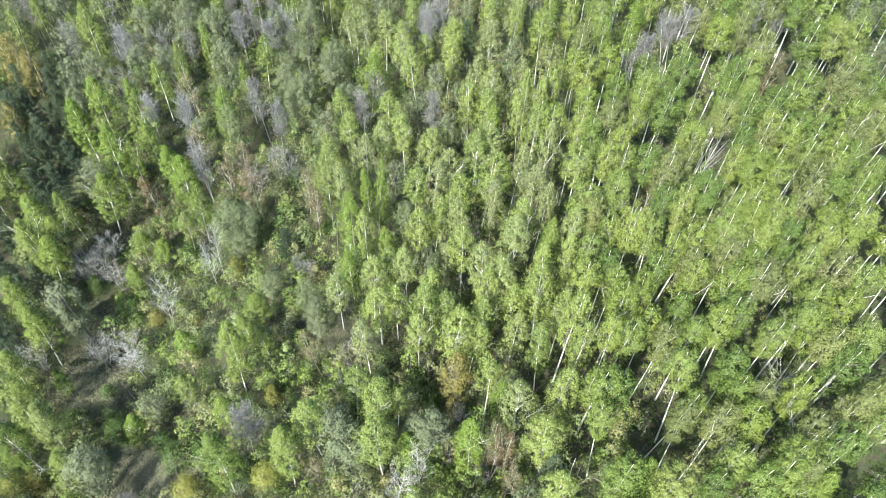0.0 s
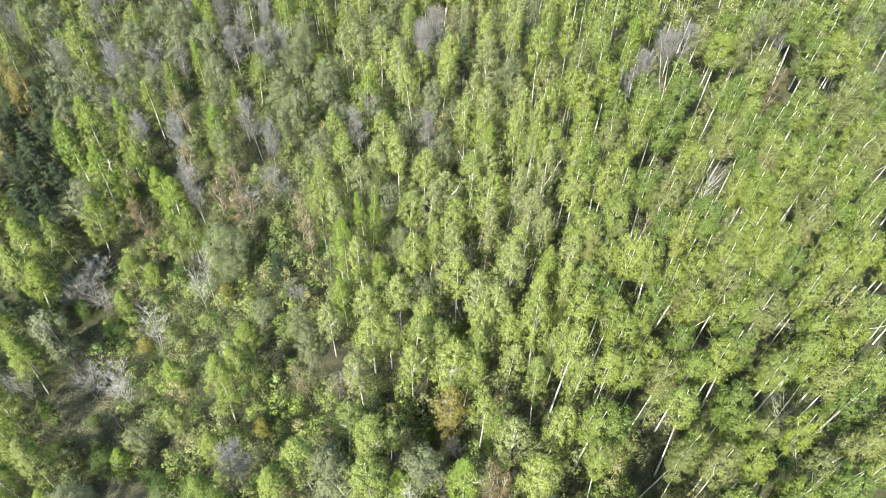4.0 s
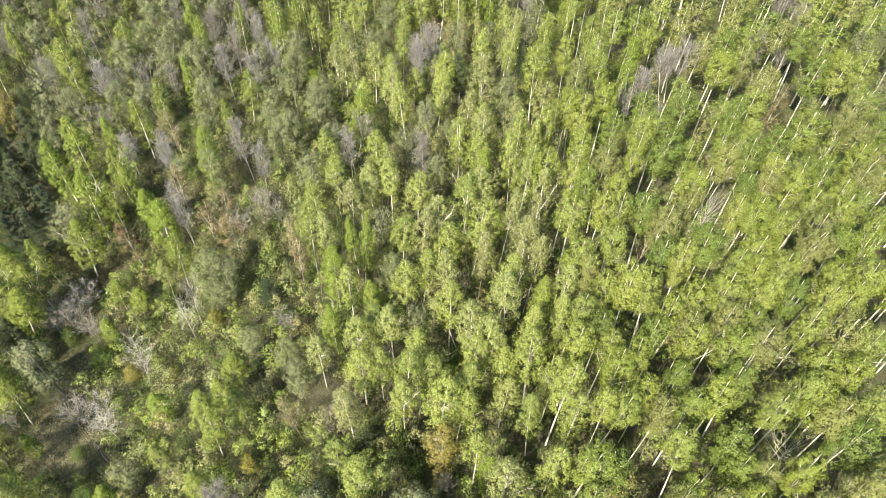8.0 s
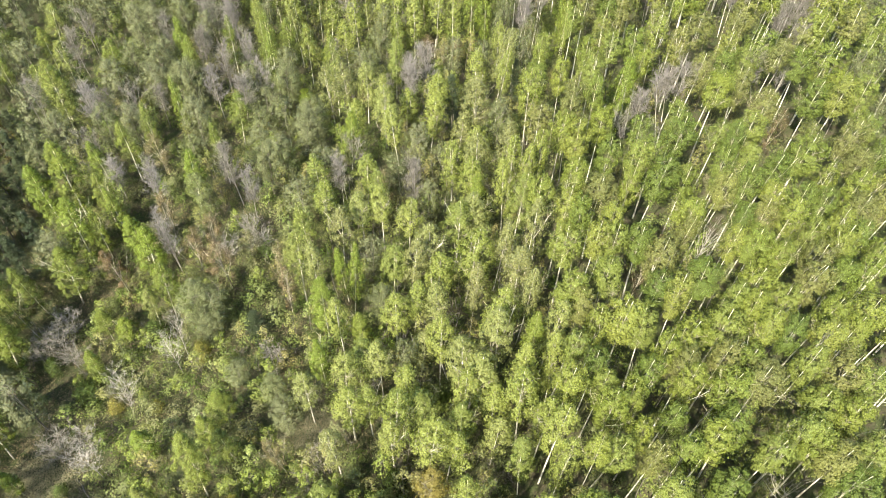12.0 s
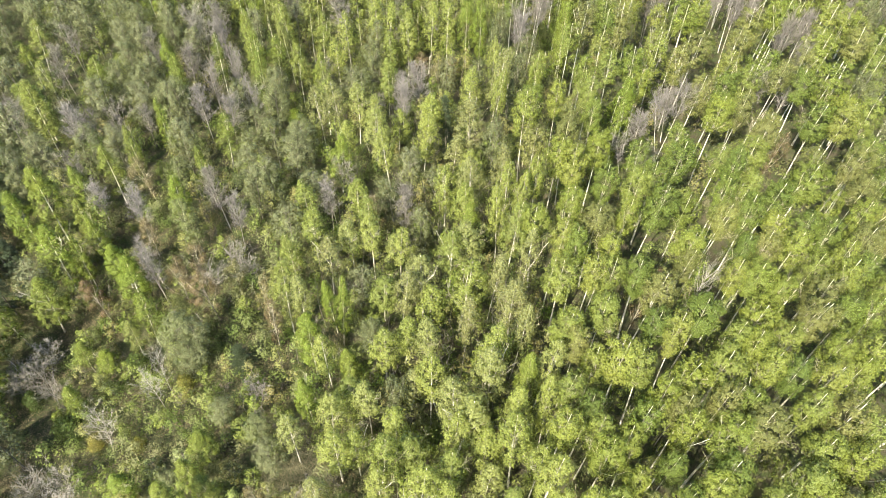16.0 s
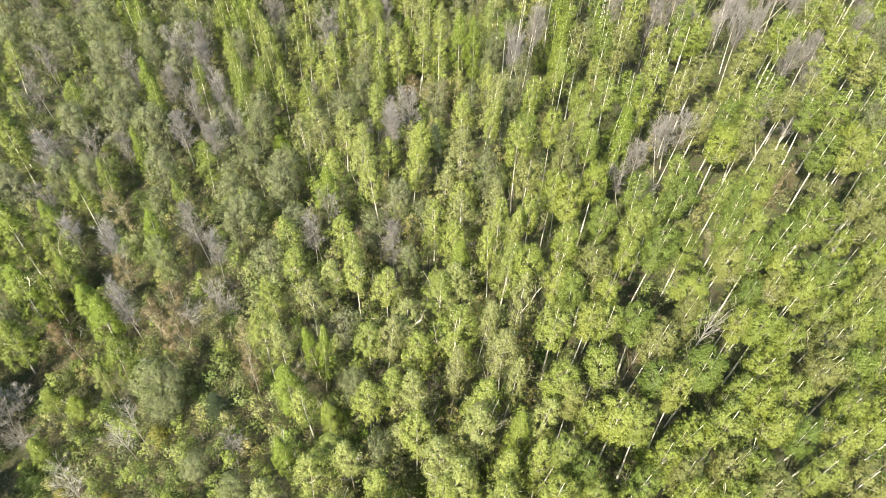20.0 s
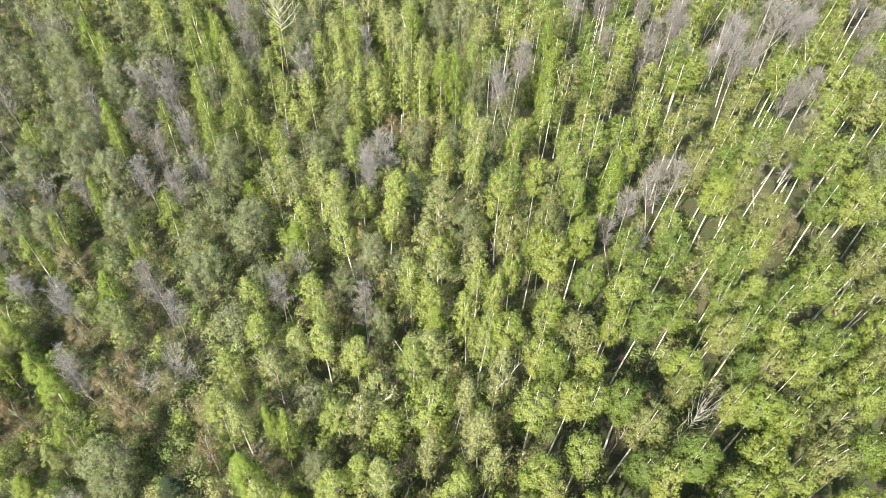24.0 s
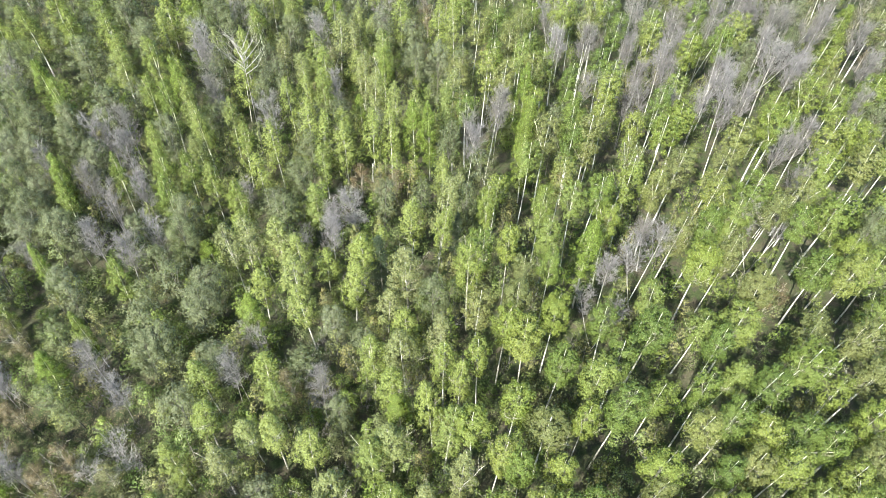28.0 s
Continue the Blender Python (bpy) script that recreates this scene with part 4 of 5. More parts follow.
willow(-57.7, 114.7, 13.8, 4.5)
willow(15.7, 115.0, 17.6, 4.4)
willow(-53.2, 115.8, 12.8, 4.5)
willow(-41.0, 116.9, 14.1, 4.5)
willow(-18.7, 118.3, 13.3, 5.1)
willow(85.5, 125.1, 20.8, 4.7)
willow(-32.5, 127.6, 14.5, 4.1)
willow(-26.1, 127.7, 13.9, 4.8)
willow(-43.9, 128.4, 14.7, 5.2)
willow(-59.9, 128.5, 13.2, 5.5)
willow(-51.9, 129.3, 13.2, 5.7)
willow(-48.2, 129.4, 13.0, 5.1)
willow(21.7, 131.7, 18.4, 3.6)
willow(-88.0, 132.0, 13.4, 3.6)
willow(-26.2, 132.6, 14.8, 4.6)
willow(92.7, 132.8, 19.6, 5.3)
willow(-51.9, 133.5, 14.5, 5.2)
willow(-57.8, 134.5, 14.0, 4.4)
willow(-51.2, 136.6, 13.6, 4.4)
willow(-57.3, 139.9, 14.7, 4.3)
willow(-7.3, 141.6, 14.2, 4.2)
willow(-45.7, 146.1, 14.5, 4.5)
willow(-56.9, 146.5, 14.5, 4.5)
willow(-61.0, 146.7, 14.7, 4.5)
willow(17.8, 147.7, 19.0, 3.9)
willow(-50.0, 148.2, 15.5, 4.5)
willow(-7.2, 148.5, 14.6, 4.2)
willow(37.9, 152.6, 19.4, 4.2)
willow(-34.1, 152.8, 14.7, 4.7)
willow(-58.6, 153.9, 14.0, 6.0)
willow(-63.9, 154.3, 15.0, 4.9)
willow(98.2, 154.4, 20.4, 4.9)
willow(-53.6, 155.1, 14.5, 4.7)
willow(-46.3, 159.0, 15.5, 6.1)
willow(-63.1, 160.8, 15.8, 5.2)
willow(-18.3, 166.3, 15.5, 4.5)
willow(-15.2, 168.3, 15.5, 4.3)
willow(16.1, 172.9, 17.7, 4.9)
willow(-56.5, 173.3, 15.4, 6.5)
willow(-71.6, 173.9, 15.6, 5.1)
willow(79.3, 174.4, 18.7, 5.2)
willow(-18.6, 174.5, 14.6, 4.7)
willow(-67.7, 175.0, 14.5, 5.2)
willow(11.4, 176.7, 16.1, 4.8)
willow(89.9, 180.3, 18.7, 5.3)
willow(-45.3, 181.3, 15.4, 5.8)
willow(11.2, 184.4, 15.5, 5.2)
willow(4.2, 187.4, 15.6, 5.0)
willow(-29.4, 187.7, 14.2, 5.0)
willow(-33.0, 191.5, 15.8, 5.0)
willow(-77.8, 191.7, 14.6, 5.0)
willow(96.5, 193.7, 18.7, 5.9)
willow(-54.1, 194.3, 14.7, 5.6)
willow(-2.2, 197.3, 14.3, 5.2)
grey_aspen(-23.5, 39.4, 6.0, 3.0)
grey_aspen(-39.9, 89.5, 9.0, 3.7)
grey_aspen(0.6, 98.9, 13.0, 4.0)
grey_aspen(-28.2, 99.3, 13.3, 3.7)
grey_aspen(-45.5, 101.6, 13.5, 4.8)
grey_aspen(-12.1, 102.4, 13.0, 4.0)
grey_aspen(-31.4, 103.2, 14.3, 4.6)
grey_aspen(-53.4, 104.3, 11.0, 4.3)
grey_aspen(41.9, 113.7, 19.0, 3.5)
grey_aspen(-62.2, 119.5, 14.1, 4.5)
grey_aspen(43.6, 120.7, 20.5, 4.1)
grey_aspen(-73.5, 122.2, 12.6, 4.6)
grey_aspen(48.8, 122.7, 20.8, 5.3)
grey_aspen(-34.3, 124.3, 14.2, 5.1)
grey_aspen(-39.5, 126.8, 13.6, 4.7)
grey_aspen(-29.8, 127.9, 13.7, 4.1)
grey_aspen(-1.2, 128.5, 14.5, 4.5)
grey_aspen(52.3, 129.8, 20.6, 4.3)
grey_aspen(71.9, 130.1, 17.7, 5.5)
grey_aspen(-84.7, 131.9, 13.7, 3.1)
grey_aspen(-1.4, 133.5, 12.0, 3.7)
grey_aspen(2.4, 134.0, 15.1, 5.3)
grey_aspen(-39.1, 134.6, 13.3, 4.9)
grey_aspen(76.3, 137.7, 20.6, 3.9)
grey_aspen(-35.4, 138.8, 14.4, 4.5)
grey_aspen(-45.9, 140.5, 13.8, 4.8)
grey_aspen(75.5, 145.0, 20.3, 4.7)
grey_aspen(-40.1, 147.1, 14.7, 4.7)
grey_aspen(22.0, 147.7, 19.7, 4.1)
grey_aspen(83.8, 150.8, 19.4, 5.0)
grey_aspen(25.2, 151.2, 20.3, 4.8)
grey_aspen(-45.2, 151.7, 14.7, 5.9)
grey_aspen(-41.4, 153.6, 14.5, 4.9)
grey_aspen(69.8, 153.6, 19.4, 4.9)
grey_aspen(27.6, 156.7, 19.8, 4.3)
grey_aspen(-15.4, 156.9, 15.5, 4.7)
grey_aspen(57.8, 158.8, 20.2, 4.3)
grey_aspen(67.0, 159.1, 18.6, 4.8)
grey_aspen(97.3, 160.1, 18.9, 4.6)
grey_aspen(75.1, 160.3, 18.4, 3.5)
grey_aspen(44.3, 162.1, 20.1, 4.4)
grey_aspen(72.6, 162.1, 19.4, 4.6)
grey_aspen(-27.0, 164.4, 14.1, 4.9)
grey_aspen(60.7, 165.4, 19.0, 4.7)
grey_aspen(-4.6, 166.9, 14.7, 4.1)
grey_aspen(55.5, 167.4, 18.4, 4.5)
grey_aspen(71.5, 168.2, 18.5, 5.3)
grey_aspen(87.2, 170.0, 19.4, 5.1)
grey_aspen(91.3, 171.3, 18.2, 5.1)
grey_aspen(61.0, 171.5, 19.9, 4.6)
grey_aspen(104.4, 172.6, 19.5, 5.6)
grey_aspen(85.1, 173.3, 18.1, 5.9)
grey_aspen(64.8, 174.3, 19.3, 5.1)
grey_aspen(-32.5, 174.6, 14.3, 5.2)
grey_aspen(55.0, 174.9, 19.5, 4.2)
grey_aspen(46.1, 175.2, 19.5, 5.1)
grey_aspen(40.5, 175.4, 20.5, 4.7)
grey_aspen(84.5, 178.7, 18.7, 6.0)
grey_aspen(105.8, 181.6, 18.6, 5.4)
grey_aspen(-35.2, 182.1, 15.3, 5.5)
grey_aspen(58.0, 183.4, 19.1, 4.4)
grey_aspen(74.7, 183.7, 19.2, 4.9)
grey_aspen(41.4, 184.4, 20.8, 4.1)
grey_aspen(97.3, 185.6, 18.6, 5.7)
grey_aspen(65.9, 185.8, 18.6, 5.4)
grey_aspen(87.4, 186.1, 19.6, 5.7)
grey_aspen(91.2, 186.2, 19.8, 5.4)
grey_aspen(-9.4, 186.9, 14.2, 6.2)
grey_aspen(70.4, 189.6, 19.5, 5.0)
grey_aspen(58.4, 190.3, 20.2, 5.0)
grey_aspen(87.2, 193.7, 19.1, 5.9)
grey_aspen(78.4, 195.5, 20.1, 5.1)
grey_aspen(83.9, 197.0, 19.1, 5.4)
brown_alder(-33.1, 90.7, 10.0, 4.6)
brown_alder(-26.9, 89.0, 10.0, 4.6)
brown_alder(-35.8, 88.0, 10.0, 4.6)
brown_alder(10.4, 32.7, 12.5, 3.2)
brown_alder(-13.8, 35.0, 8.0, 2.9)
brown_alder(10.5, 36.1, 13.5, 2.8)
brown_alder(9.0, 36.6, 14.4, 3.1)
brown_alder(-16.3, 37.4, 8.0, 2.7)
brown_alder(8.0, 38.4, 13.3, 2.9)
brown_alder(-15.9, 52.0, 12.0, 3.2)
brown_alder(-18.5, 77.8, 13.0, 3.3)
brown_alder(36.7, 81.7, 17.7, 4.1)
brown_alder(-21.0, 83.1, 13.0, 3.4)
brown_alder(-29.9, 84.6, 14.0, 5.4)
brown_alder(-49.0, 86.1, 13.0, 4.2)
brown_alder(-43.5, 98.3, 11.0, 4.2)
brown_alder(-4.3, 102.2, 11.0, 4.1)
brown_alder(-46.2, 109.2, 13.0, 5.5)
brown_alder(69.0, 117.5, 15.3, 4.1)
brown_alder(6.1, 143.5, 9.1, 4.2)
brown_alder(2.3, 144.9, 9.0, 4.8)
brown_alder(8.7, 145.2, 9.3, 4.0)
brown_alder(-7.1, 178.4, 13.5, 6.3)
brown_alder(115.8, 191.3, 16.6, 5.9)
brown_alder(14.2, 194.4, 14.4, 4.7)
brown_alder(114.2, 197.0, 16.4, 6.3)
brown_alder(101.7, 198.1, 17.3, 6.1)
ochre_alder(3.6, 46.5, 9.0, 4.1)
ochre_alder(-77.2, 100.3, 13.0, 4.4)
ochre_alder(-77.0, 111.4, 12.0, 5.7)
ochre_alder(-81.9, 115.6, 15.0, 8.9)
bare_shrub(-31.5, 91.1, 8.0, 5.0)
bare_shrub(-25.3, 92.0, 8.5, 5.0)
bare_shrub(-28.6, 93.7, 9.0, 5.0)
bare_shrub(4.9, 43.9, 4.0, 2.7)
bare_shrub(-59.5, 55.7, 6.0, 4.9)
bare_shrub(-45.9, 56.4, 6.0, 5.3)
bare_shrub(-50.6, 56.6, 6.0, 5.3)
bare_shrub(-53.4, 72.5, 5.0, 5.2)
bare_shrub(-59.0, 73.3, 5.0, 4.9)
bare_shrub(-57.2, 74.9, 6.0, 6.2)
bare_shrub(-56.2, 77.5, 5.0, 5.0)
dead_birch(-3.5, 31.6, 13.0, 4.0)
dead_birch(-0.6, 33.9, 13.0, 3.6)
dead_birch(48.4, 46.4, 20.1, 3.2)
dead_birch(-43.3, 53.1, 10.0, 4.4)
dead_birch(-42.1, 63.0, 9.0, 3.2)
dead_birch(-59.5, 64.0, 8.0, 2.7)
dead_birch(-34.8, 68.7, 13.0, 3.8)
dead_birch(-34.2, 71.0, 14.0, 3.1)
dead_birch(41.7, 79.0, 21.9, 2.8)
dead_birch(-21.1, 164.7, 21.0, 6.0)
pine(15.4, 33.2, 10.8, 3.3)
pine(-63.5, 55.2, 11.0, 3.4)
pine(-64.5, 58.5, 13.0, 4.3)
pine(-65.9, 68.0, 9.0, 3.3)
pine(-62.0, 68.8, 8.0, 3.2)
pine(-68.4, 69.8, 12.0, 4.1)
pine(-64.6, 70.1, 9.0, 3.8)
pine(-66.6, 72.8, 9.0, 3.2)
pine(-23.7, 73.8, 7.0, 4.7)
pine(-69.9, 74.6, 10.0, 3.3)
pine(-73.7, 80.0, 12.0, 4.3)
pine(-72.6, 96.5, 11.0, 4.2)
pine(-75.9, 98.4, 11.0, 3.8)
pine(-72.7, 99.9, 11.0, 3.6)
pine(-68.6, 101.5, 10.0, 3.9)
pine(-76.9, 102.8, 11.0, 3.6)
pine(-71.3, 103.0, 10.0, 4.3)
pine(-75.6, 105.0, 12.0, 4.3)
pine(-79.7, 105.4, 13.0, 4.3)
pine(-71.2, 106.0, 9.0, 3.9)
pine(-79.5, 109.3, 12.0, 3.9)
pine(-71.9, 112.2, 10.0, 3.8)
pine(-75.6, 115.3, 11.0, 4.1)
pine(7.4, 122.0, 15.3, 5.1)
pine(19.1, 127.1, 15.7, 4.0)
pine(-14.0, 197.2, 13.2, 6.0)
pine(-48.8, 198.6, 13.4, 5.8)
pine(-70.7, 96.8, 14.0, 5.4)
pine(-72.3, 92.2, 14.0, 5.4)
pine(-70.9, 107.1, 14.0, 5.4)
pine(-77.1, 101.9, 14.0, 5.4)
pine(-65.9, 87.5, 14.0, 5.4)
pine(-63.9, 91.9, 14.0, 5.4)
pine(-68.8, 86.3, 14.0, 5.4)
shrub(-24.0, 36.1, 5.0, 3.4)
shrub(-34.3, 39.2, 5.0, 4.4)
shrub(-30.4, 39.9, 5.0, 3.4)
shrub(-36.7, 41.5, 5.0, 3.5)
shrub(-44.5, 44.4, 4.0, 3.0)
shrub(-52.0, 46.3, 4.0, 3.8)
shrub(0.5, 46.7, 6.0, 4.0)
shrub(-0.7, 50.3, 6.0, 2.9)
shrub(-48.7, 51.2, 3.0, 2.1)
shrub(-49.2, 66.0, 5.0, 4.7)
shrub(-56.6, 71.0, 4.0, 2.9)
shrub(-41.1, 76.8, 5.0, 4.3)
shrub(2.5, 139.0, 5.0, 4.8)
yellow_maple(-31.2, 34.2, 6.0, 3.1)
yellow_maple(-20.6, 34.9, 6.0, 2.9)
yellow_maple(-54.9, 35.0, 8.0, 3.8)
yellow_maple(-52.8, 36.2, 7.0, 2.8)
yellow_maple(-21.5, 46.4, 6.0, 2.9)
yellow_maple(-37.4, 63.0, 3.0, 1.8)
yellow_maple(-44.3, 63.8, 4.0, 2.8)
yellow_maple(-31.7, 71.5, 5.0, 3.2)
yellow_maple(-0.2, 141.4, 6.0, 2.5)

# ---- the wood between them ----
def wood_beyond():
    """The same wood goes on all round, outside what is seen closely."""
    rng = random.Random(77)
    far = Stand("far_wood", "birch and willow wood that goes on all round", "trees", 17, 4.8,
                [leafy(301 + i, 17, 2.5, 0.3, 0.62, 1, 14, 11, 0.8, *B, STAND_EDGE_LEAF, 0.12, lobe_r=1.0, tall=1.4) for i in range(3)]
                + [leafy(311 + i, 15, 2.5, 0.2, 0.55, 1, 14, 11, 0.8, GREY_BARK, GREY_BARK, STAND_WILLOW_LEAF, 0.12, lobe_r=1.0, tall=1.4) for i in range(2)])
    y = -32.0
    while y < 262:
        x = -150.0
        while x < 180:
            px, py = x + rng.uniform(-2, 2), y + rng.uniform(-2, 2)
            seen = 2 < py < 236 and max(-80 - 0.41 * (py - 33), -126) < px < min(76 + 0.44 * (py - 33), 152)
            if not seen:
                far.plant(px, py, rng.uniform(13, 19), rng.uniform(4.8, 6.6))
            x += 5.4
        y += 5.4
    far.finish()


wood_beyond()


# tall pale grass grows where no bushes stand: place and radius
GRASS_PATCHES = [(56.5, 111.8, 1.4), (-41.0, 37.6, 6.5), (-52.7, 51.6, 4.5), (-36.3, 36.4, 5), (-12.7, 57.8, 4)]


def grassy(x, y):
    return any((x - a) ** 2 + ((y - b) * 1.3) ** 2 < r * r for a, b, r in GRASS_PATCHES)


def fill_wood():
    rng = random.Random(5)
    cells = {}
    for p in PLANTED:
        cells.setdefault((int(p[0] // 6), int(p[1] // 6)), []).append(p)

    def clear(x, y, d):
        cx, cy = int(x // 6), int(y // 6)
        return all((x - a) ** 2 + (y - b) ** 2 > d * d for i in (-1, 0, 1) for j in (-1, 0, 1) for a, b in cells.get((cx + i, cy + j), ()))

    def edge(y):
        """West of this line the birches give way to willows, and nearby to an open swale."""
        return float(np.interp(y, (48, 63, 87, 113, 145, 179, 230), (2, -5, -18, -12, -22, -38, -60)))

    def rim(y):
        """The far side of the swale, where the wood begins again."""
        return -56 - 0.42 * (y - 33)

    def tallness(x, y):
        t = smooth(2, 28, x)
        return t, smooth(115, 150, y) * (1 - t)

    y = 2.0
    while y < 236:
        # begins left of the view: unseen trees added to shade the ground inside it
        x = max(-78 - 0.41 * (y - 33), -124)
        while x < min(74 + 0.44 * (y - 33), 150):
            px, py = x + rng.uniform(-2.0, 2.0), y + rng.uniform(-2.0, 2.0)
            tall, far = tallness(px, py)
            west = px < edge(py) - 3
            near_open = west and 22 < py < 90 and px > -50 - 0.3 * (py - 60)
            if clear(px, py, 4.5 if west else 4.7 if px > 12 and py > 62 else 3.9) and not grassy(px, py):
                r = rng.random()
                if near_open:
                    if r < 0.1:
                        WEST_BIRCHES.plant(px, py, rng.uniform(7, 12), rng.uniform(3.0, 4.2))
                    elif r < 0.3:
                        WILLOWS.plant(px, py, rng.uniform(4, 8), rng.uniform(3, 4.6))
                    elif r < 0.42:
                        ASPENS.plant(px, py, rng.uniform(4, 8), rng.uniform(3, 4))
                else:
                    beyond = px < -50 - 0.3 * (py - 60)
                    if beyond:
                        kind = WEST_BIRCHES if r < 0.3 else WILLOWS if r < 0.88 else ASPENS
                    elif west:
                        kind = WILLOWS if r < 0.62 else ASPENS if r < 0.9 else BIRCHES
                    elif px > 34 and py > 152:
                        kind = ASPENS if r < 0.5 else BIRCHES if r < 0.88 else WILLOWS
                    elif px < 14 and py > 104:
                        kind = BIRCHES if r < 0.55 else WILLOWS if r < 0.88 else ASPENS
                    else:
                        kind = BIRCHES if r < 0.9 else WILLOWS
                    h = 15.5 + 6.2 * tall + 2 * far if kind in (BIRCHES, HIGH_BIRCHES) else 13.5 + 6 * tall + 2.5 * far
                    kind = HIGH_BIRCHES if kind is BIRCHES and px > 21 else WEST_BIRCHES if kind is BIRCHES and west else kind
                    # trees past the swale are made taller to deepen the shade they cast
                    h *= 1.3 if beyond and py < 125 else 1
                    kind.plant(px, py, h * rng.uniform(0.72, 0.98), kind.w * rng.uniform(0.8, 1.1))
                cells.setdefault((int(px // 6), int(py // 6)), []).append((px, py))
            x += 3.9
        y += 3.9
    def deep_shade(x, y):
        """Under the wood beyond the swale hardly anything grows."""
        return x < -47 - 0.32 * (y - 60) and y > 52 and rng.random() < 0.75

    # half-grown trees between the others
    for i in range(3300):
        y = rng.uniform(30, 205)
        x = rng.uniform(max(rim(y), -95), 46 + 0.4 * (y - 33))
        low = x < edge(y) - 4 and y < 100
        if clear(x, y, 1.5 if x > -12 else 2.3) and not grassy(x, y) and not deep_shade(x, y) and (x < 20 or rng.random() < 0.5):
            YOUNG.plant(x, y, rng.uniform(2.5, 7) if low else rng.uniform(5, 10.5), rng.uniform(2.6, 4.2))
            cells.setdefault((int(x // 6), int(y // 6)), []).append((x, y))
    # young trees and tall bushes under the canopy
    for i in range(1700):
        y = rng.uniform(30, 215)
        x = rng.uniform(max(-58 - 0.41 * (y - 33), -100), 20 + 0.15 * y)
        if clear(x, y, 1.2) and not grassy(x, y) and not deep_shade(x, y):
            s = rng.uniform(0.55, 1.25)
            UNDERSTORY.plant(x, y, 4.5 * s * rng.uniform(0.8, 1.3), 3.4 * s)
    # bushes, thick in the open swale and thin under the birches
    for i in range(3900):
        y = rng.uniform(22, 220)
        x = rng.uniform(max(-60 - 0.41 * (y - 33), -105), 60 + 0.42 * (y - 33))
        open_ground = x < edge(y) - 2 and y < 104
        if grassy(x, y) or deep_shade(x, y) or not open_ground and rng.random() < (0.4 if x > 12 else 0.2):
            continue
        s = rng.uniform(0.5, 1.0) if rng.random() < 0.6 else rng.uniform(1.0, 1.8)
        middle = -14 < x < 22
        if rng.random() < (0.42 if middle else 0.14):
            BRUSH.plant(x, y, 2.4 * s * (1.5 if middle else 1), 2.4 * s * (1.4 if middle else 1))
        else:
            THICKET.plant(x, y, 1.7 * s * rng.uniform(0.8, 1.3), 2.6 * s)
    for k in (BIRCHES, WEST_BIRCHES, HIGH_BIRCHES, WILLOWS, ASPENS, UNDERSTORY, YOUNG, THICKET, BRUSH):
        k.finish()


fill_wood()


# ---- broken trunks and fallen logs ----
def snag(x, y, h, r=0.17):
    """The broken-off trunk of a birch, with a splintered top and a stub of a branch."""
    rng = random.Random(round(x * 10 + y))
    ob = tagged(new("birch_snag"), "broken-off white birch trunk without a crown", "dead tree", "broken birch trunks")
    trunk, stub = Soup(), Soup()
    line = bent(rng, h, 0.12, 6)
    trunk.tube([line[0] - Vector((0, 0, 0.5))] + line, [r * 1.2] + tapered(r, r * 0.72, 6), 8)
    for k in range(5):
        an = k * 1.3
        q = line[-1] + Vector((math.cos(an), math.sin(an), 0)) * r * 0.45
        trunk.tube([q, q + Vector((rng.gauss(0, 0.04), rng.gauss(0, 0.04), rng.uniform(0.2, 0.6)))], [r * 0.3, 0.02], 4)
    stub.tube(curve_out(rng, along(line, 0.7), Vector((1, 0.4, 0.5)), 0.8, 0.05), tapered(0.045, 0.02, 4), 5)
    new("trunk", trunk.mesh("trunk", WHITE_BARK, True)).parent = ob
    new("branch_stub", stub.mesh("branch_stub", DEAD_WOOD)).parent = ob
    ob.location = (x, y, lie(x, y) - 0.1)
    return ob


def fallen_log(x0, y0, x1, y1, r, mat, label, lift=0.0):
    """A trunk that lies on the ground from one place to another, with its broken stubs."""
    rng = random.Random(round(x0 * 7 + y0))
    ob = tagged(new("fallen_log"), label, "log", "fallen logs")
    a, b = Vector((0, 0, r * 0.8)), Vector((x1 - x0, y1 - y0, lie(x1, y1) - lie(x0, y0) + r * 0.8 + lift))
    side = Vector((-(b - a).y, (b - a).x, 0)).normalized()
    line = [a.lerp(b, i / 7) + side * math.sin(i * 0.9) * 0.12 for i in range(8)]
    log = Soup()
    log.tube(line, tapered(r, r * 0.45, 7), 8)
    new("trunk", log.mesh("trunk", mat, True)).parent = ob
    for k in range(3):
        stub = Soup()
        stub.tube(curve_out(rng, along(line, 0.35 + 0.2 * k), Vector((rng.gauss(0, 1), rng.gauss(0, 1), 0.7)), rng.uniform(0.5, 1.3), 0.05), tapered(0.04, 0.012, 4), 4)
        new("branch_stub", stub.mesh("branch_stub", mat)).parent = ob
    ob.location = (x0, y0, lie(x0, y0))
    return ob


snag(19.0, 147.8, 7.8)
snag(3.7, 150.8, 4.4)
snag(-7.2, 71.5, 5.8, 0.2)
snag(-4.8, 174.5, 4.0)
GREY_LOG, WHITE_LOG = "weathered grey log lying on the forest floor", "fallen white birch log on the forest floor"
fallen_log(-7.8, 141.2, -6.6, 144.6, 0.13, GREY_BARK, "grey dead trunk leaning out of a brown hollow", 5.2)
fallen_log(-9.8, 147.7, -7.3, 147.5, 0.12, DEAD_WOOD, WHITE_LOG)
fallen_log(7.7, 132.3, 9.2, 128.2, 0.16, DEAD_WOOD, GREY_LOG)
fallen_log(-15.0, 51.3, -11.2, 51.6, 0.1, GREY_BARK, GREY_LOG)
fallen_log(-13.0, 52.3, -10.7, 56.8, 0.1, GREY_BARK, GREY_LOG)
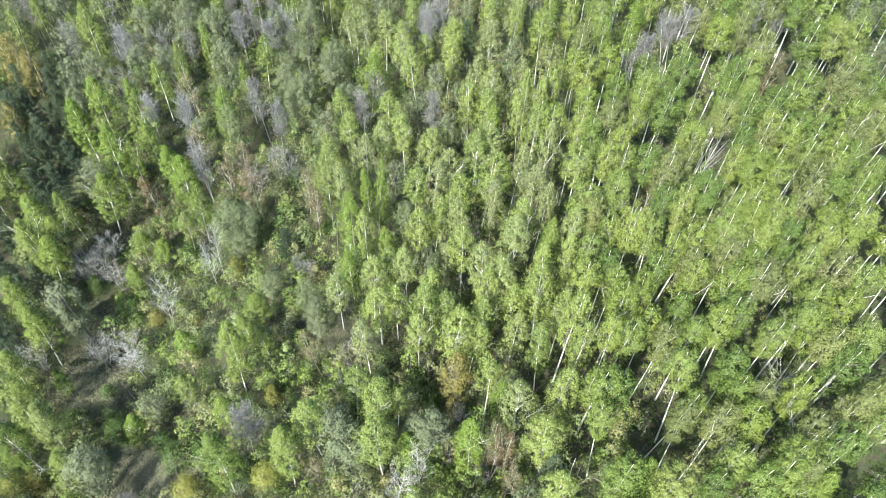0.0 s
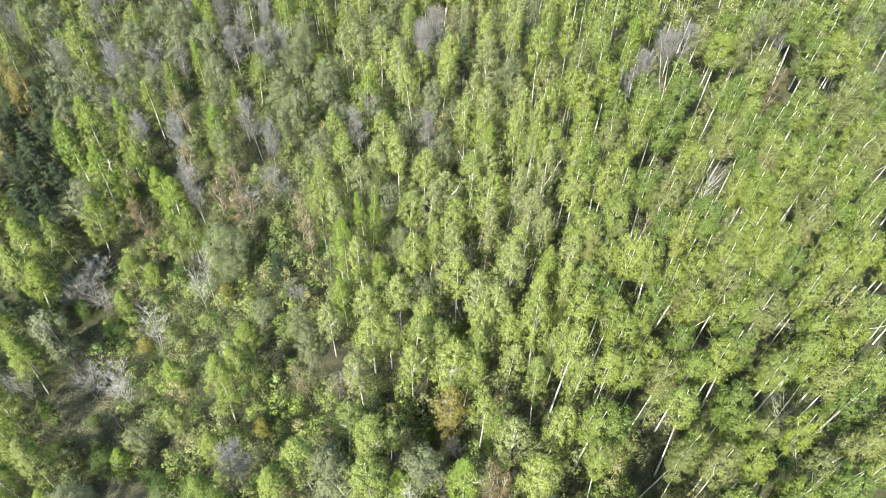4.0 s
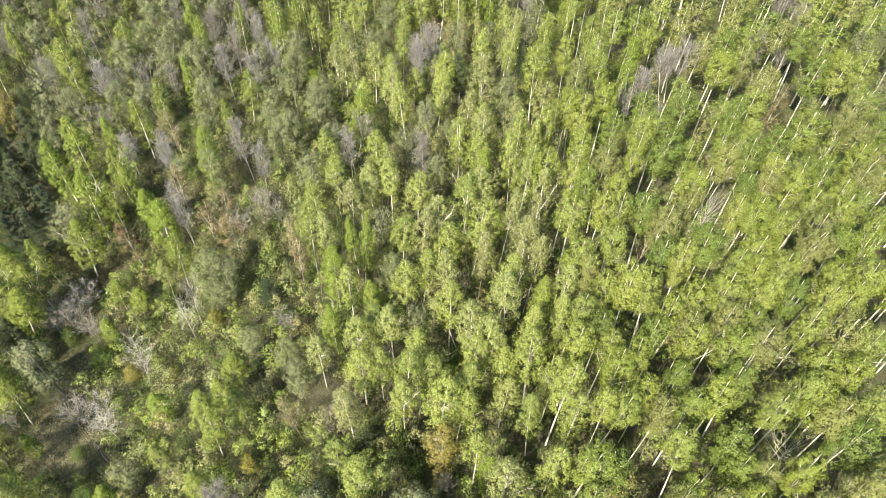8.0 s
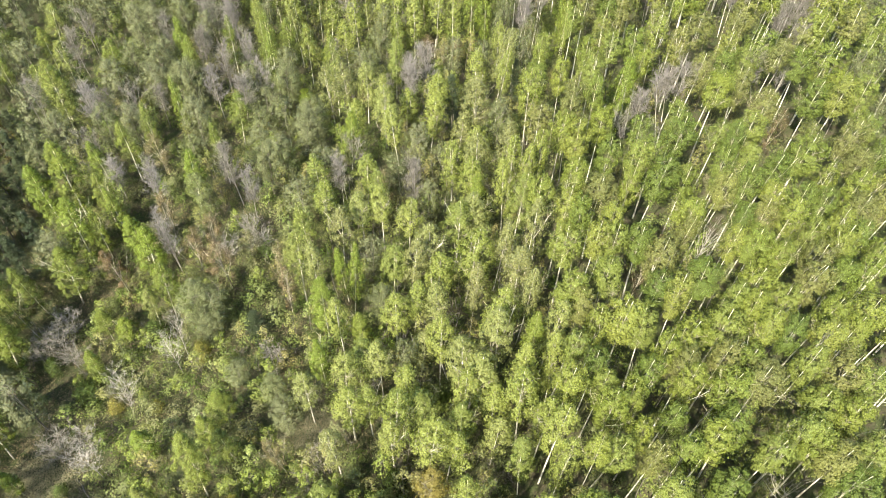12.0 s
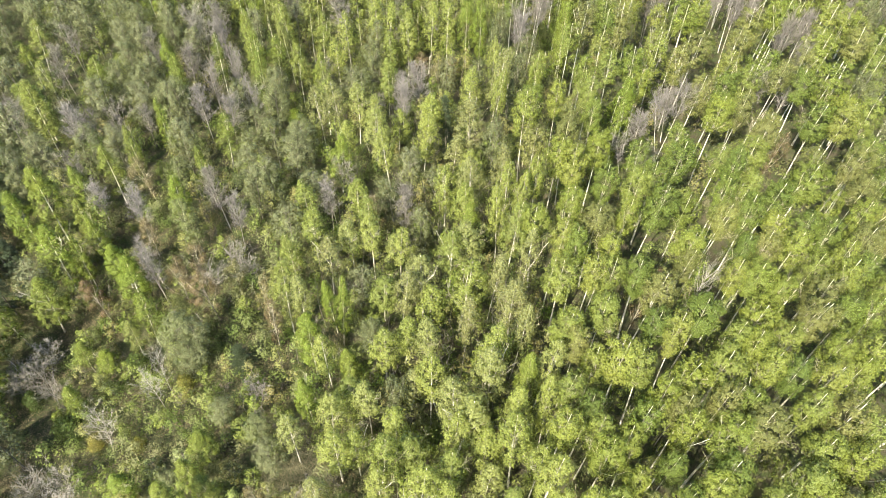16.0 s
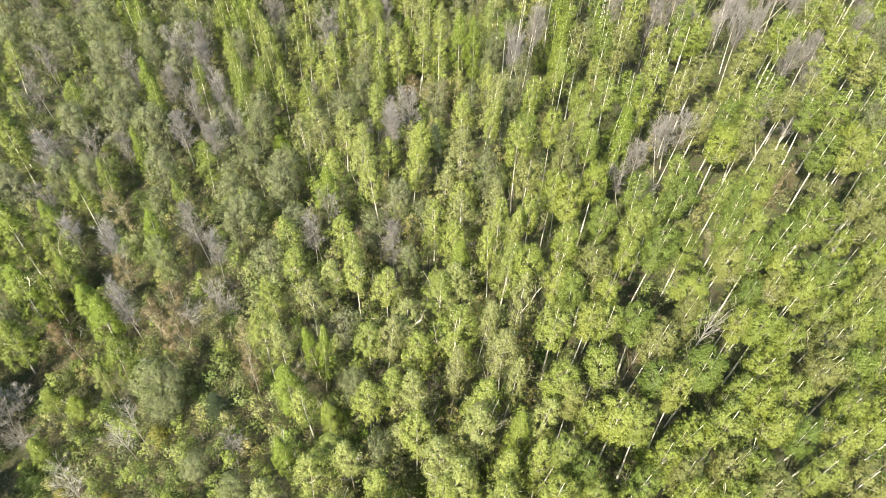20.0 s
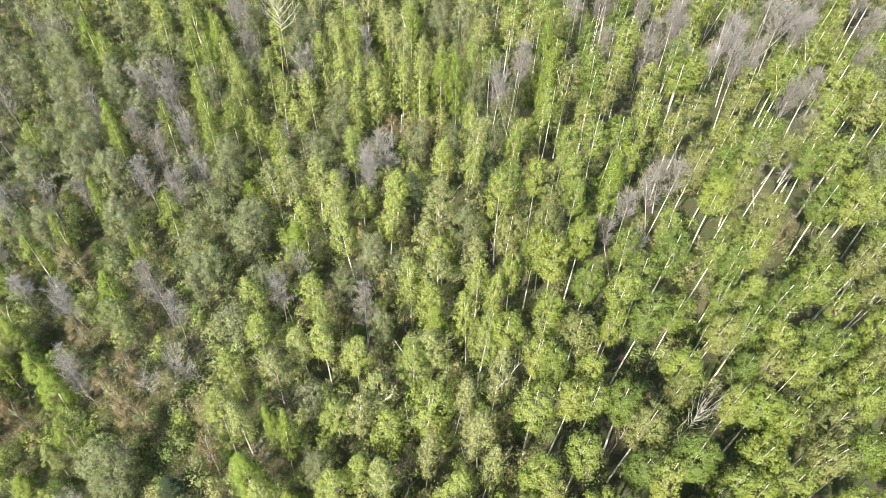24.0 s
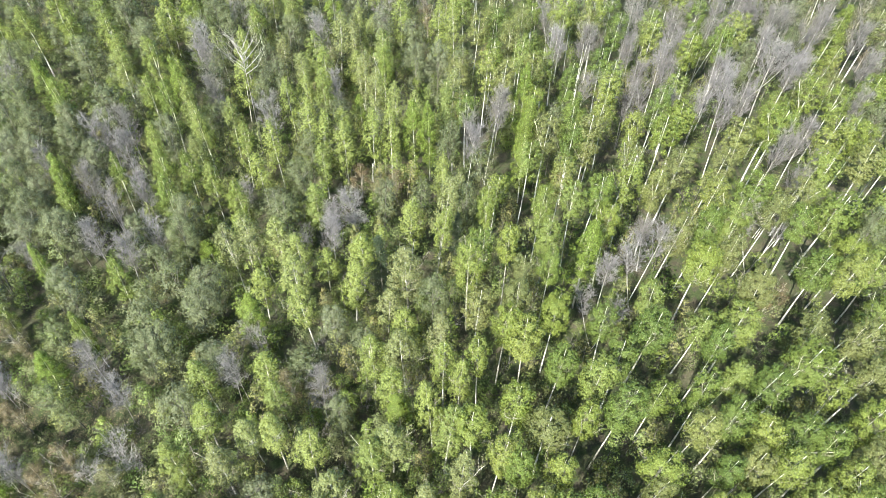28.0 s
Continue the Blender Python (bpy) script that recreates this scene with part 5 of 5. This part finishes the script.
fallen_log(-9.6, 51.0, -7.4, 53.9, 0.1, GREY_BARK, GREY_LOG)
fallen_log(-44.4, 50.2, -47.6, 53.2, 0.1, GREY_BARK, GREY_LOG)
fallen_log(4.5, 72.6, 6.7, 66.5, 0.12, WHITE_BARK, WHITE_LOG)
fallen_log(9.0, 64.7, 6.4, 61.8, 0.12, WHITE_BARK, WHITE_LOG)


# ---- what nobody could count ----
def scatter(name, label, n, seed, mat, place, size, up, slim, tall):
    rng = random.Random(seed)
    soup = Soup()
    while len(soup.tufts) < n:
        x, y, c = place(rng)
        z = lie(x, y)
        for k in range(c):
            p = Vector((x + rng.gauss(0, 0.55), y + rng.gauss(0, 0.55), z + abs(rng.gauss(0, tall))))
            soup.leaf(p, size * rng.uniform(0.6, 1.5), rng, Vector((0, 0, up)), slim)
    return tagged(new(name, soup.mesh(name, mat)), label, "plants", kind="stuff")


def anywhere(rng):
    y = rng.uniform(2, 225)
    return rng.uniform(max(-58 - 0.41 * (y - 33), -105), 62 + 0.43 * (y - 33)), y, 10


def in_swale(rng):
    y = rng.uniform(26, 108)
    return rng.uniform(-56 - 0.41 * (y - 33), 8 - 0.4 * (y - 40)), y, 14


scatter("undergrowth", "low green herbs and saplings on the forest floor", 130000, 21, LOW_LEAF, anywhere, 0.18, 0.8, 0.6, 0.4)
scatter("swale_herbs", "green and brown herbs in the open swale", 140000, 22, LOW_LEAF, in_swale, 0.17, 0.5, 0.5, 0.6)
scatter("dry_grass", "pale dry grass lying in the open swale", 90000, 23, DRY_LEAF, in_swale, 0.36, 1.2, 0.22, 0.2)


def in_patch(rng):
    x, y, r = rng.choices(GRASS_PATCHES, [r * r for _, _, r in GRASS_PATCHES])[0]
    a, d = rng.uniform(0, 6.28), r * math.sqrt(rng.random())
    return x + math.cos(a) * d * 1.3, y + math.sin(a) * d, 12


PALE_GRASS = leaf_material("pale_grass_blade", [(0.0, (0.27, 0.255, 0.17)), (1.0, (0.27, 0.255, 0.17))], (0.6, 0.62, 0.6), (1.15, 1.15, 1.15), 0.3, porous=0.0)
scatter("pale_grass", "patches of tall pale dry grass in the open swale", 60000, 24, PALE_GRASS, in_patch, 0.26, 0.7, 0.3, 0.35)
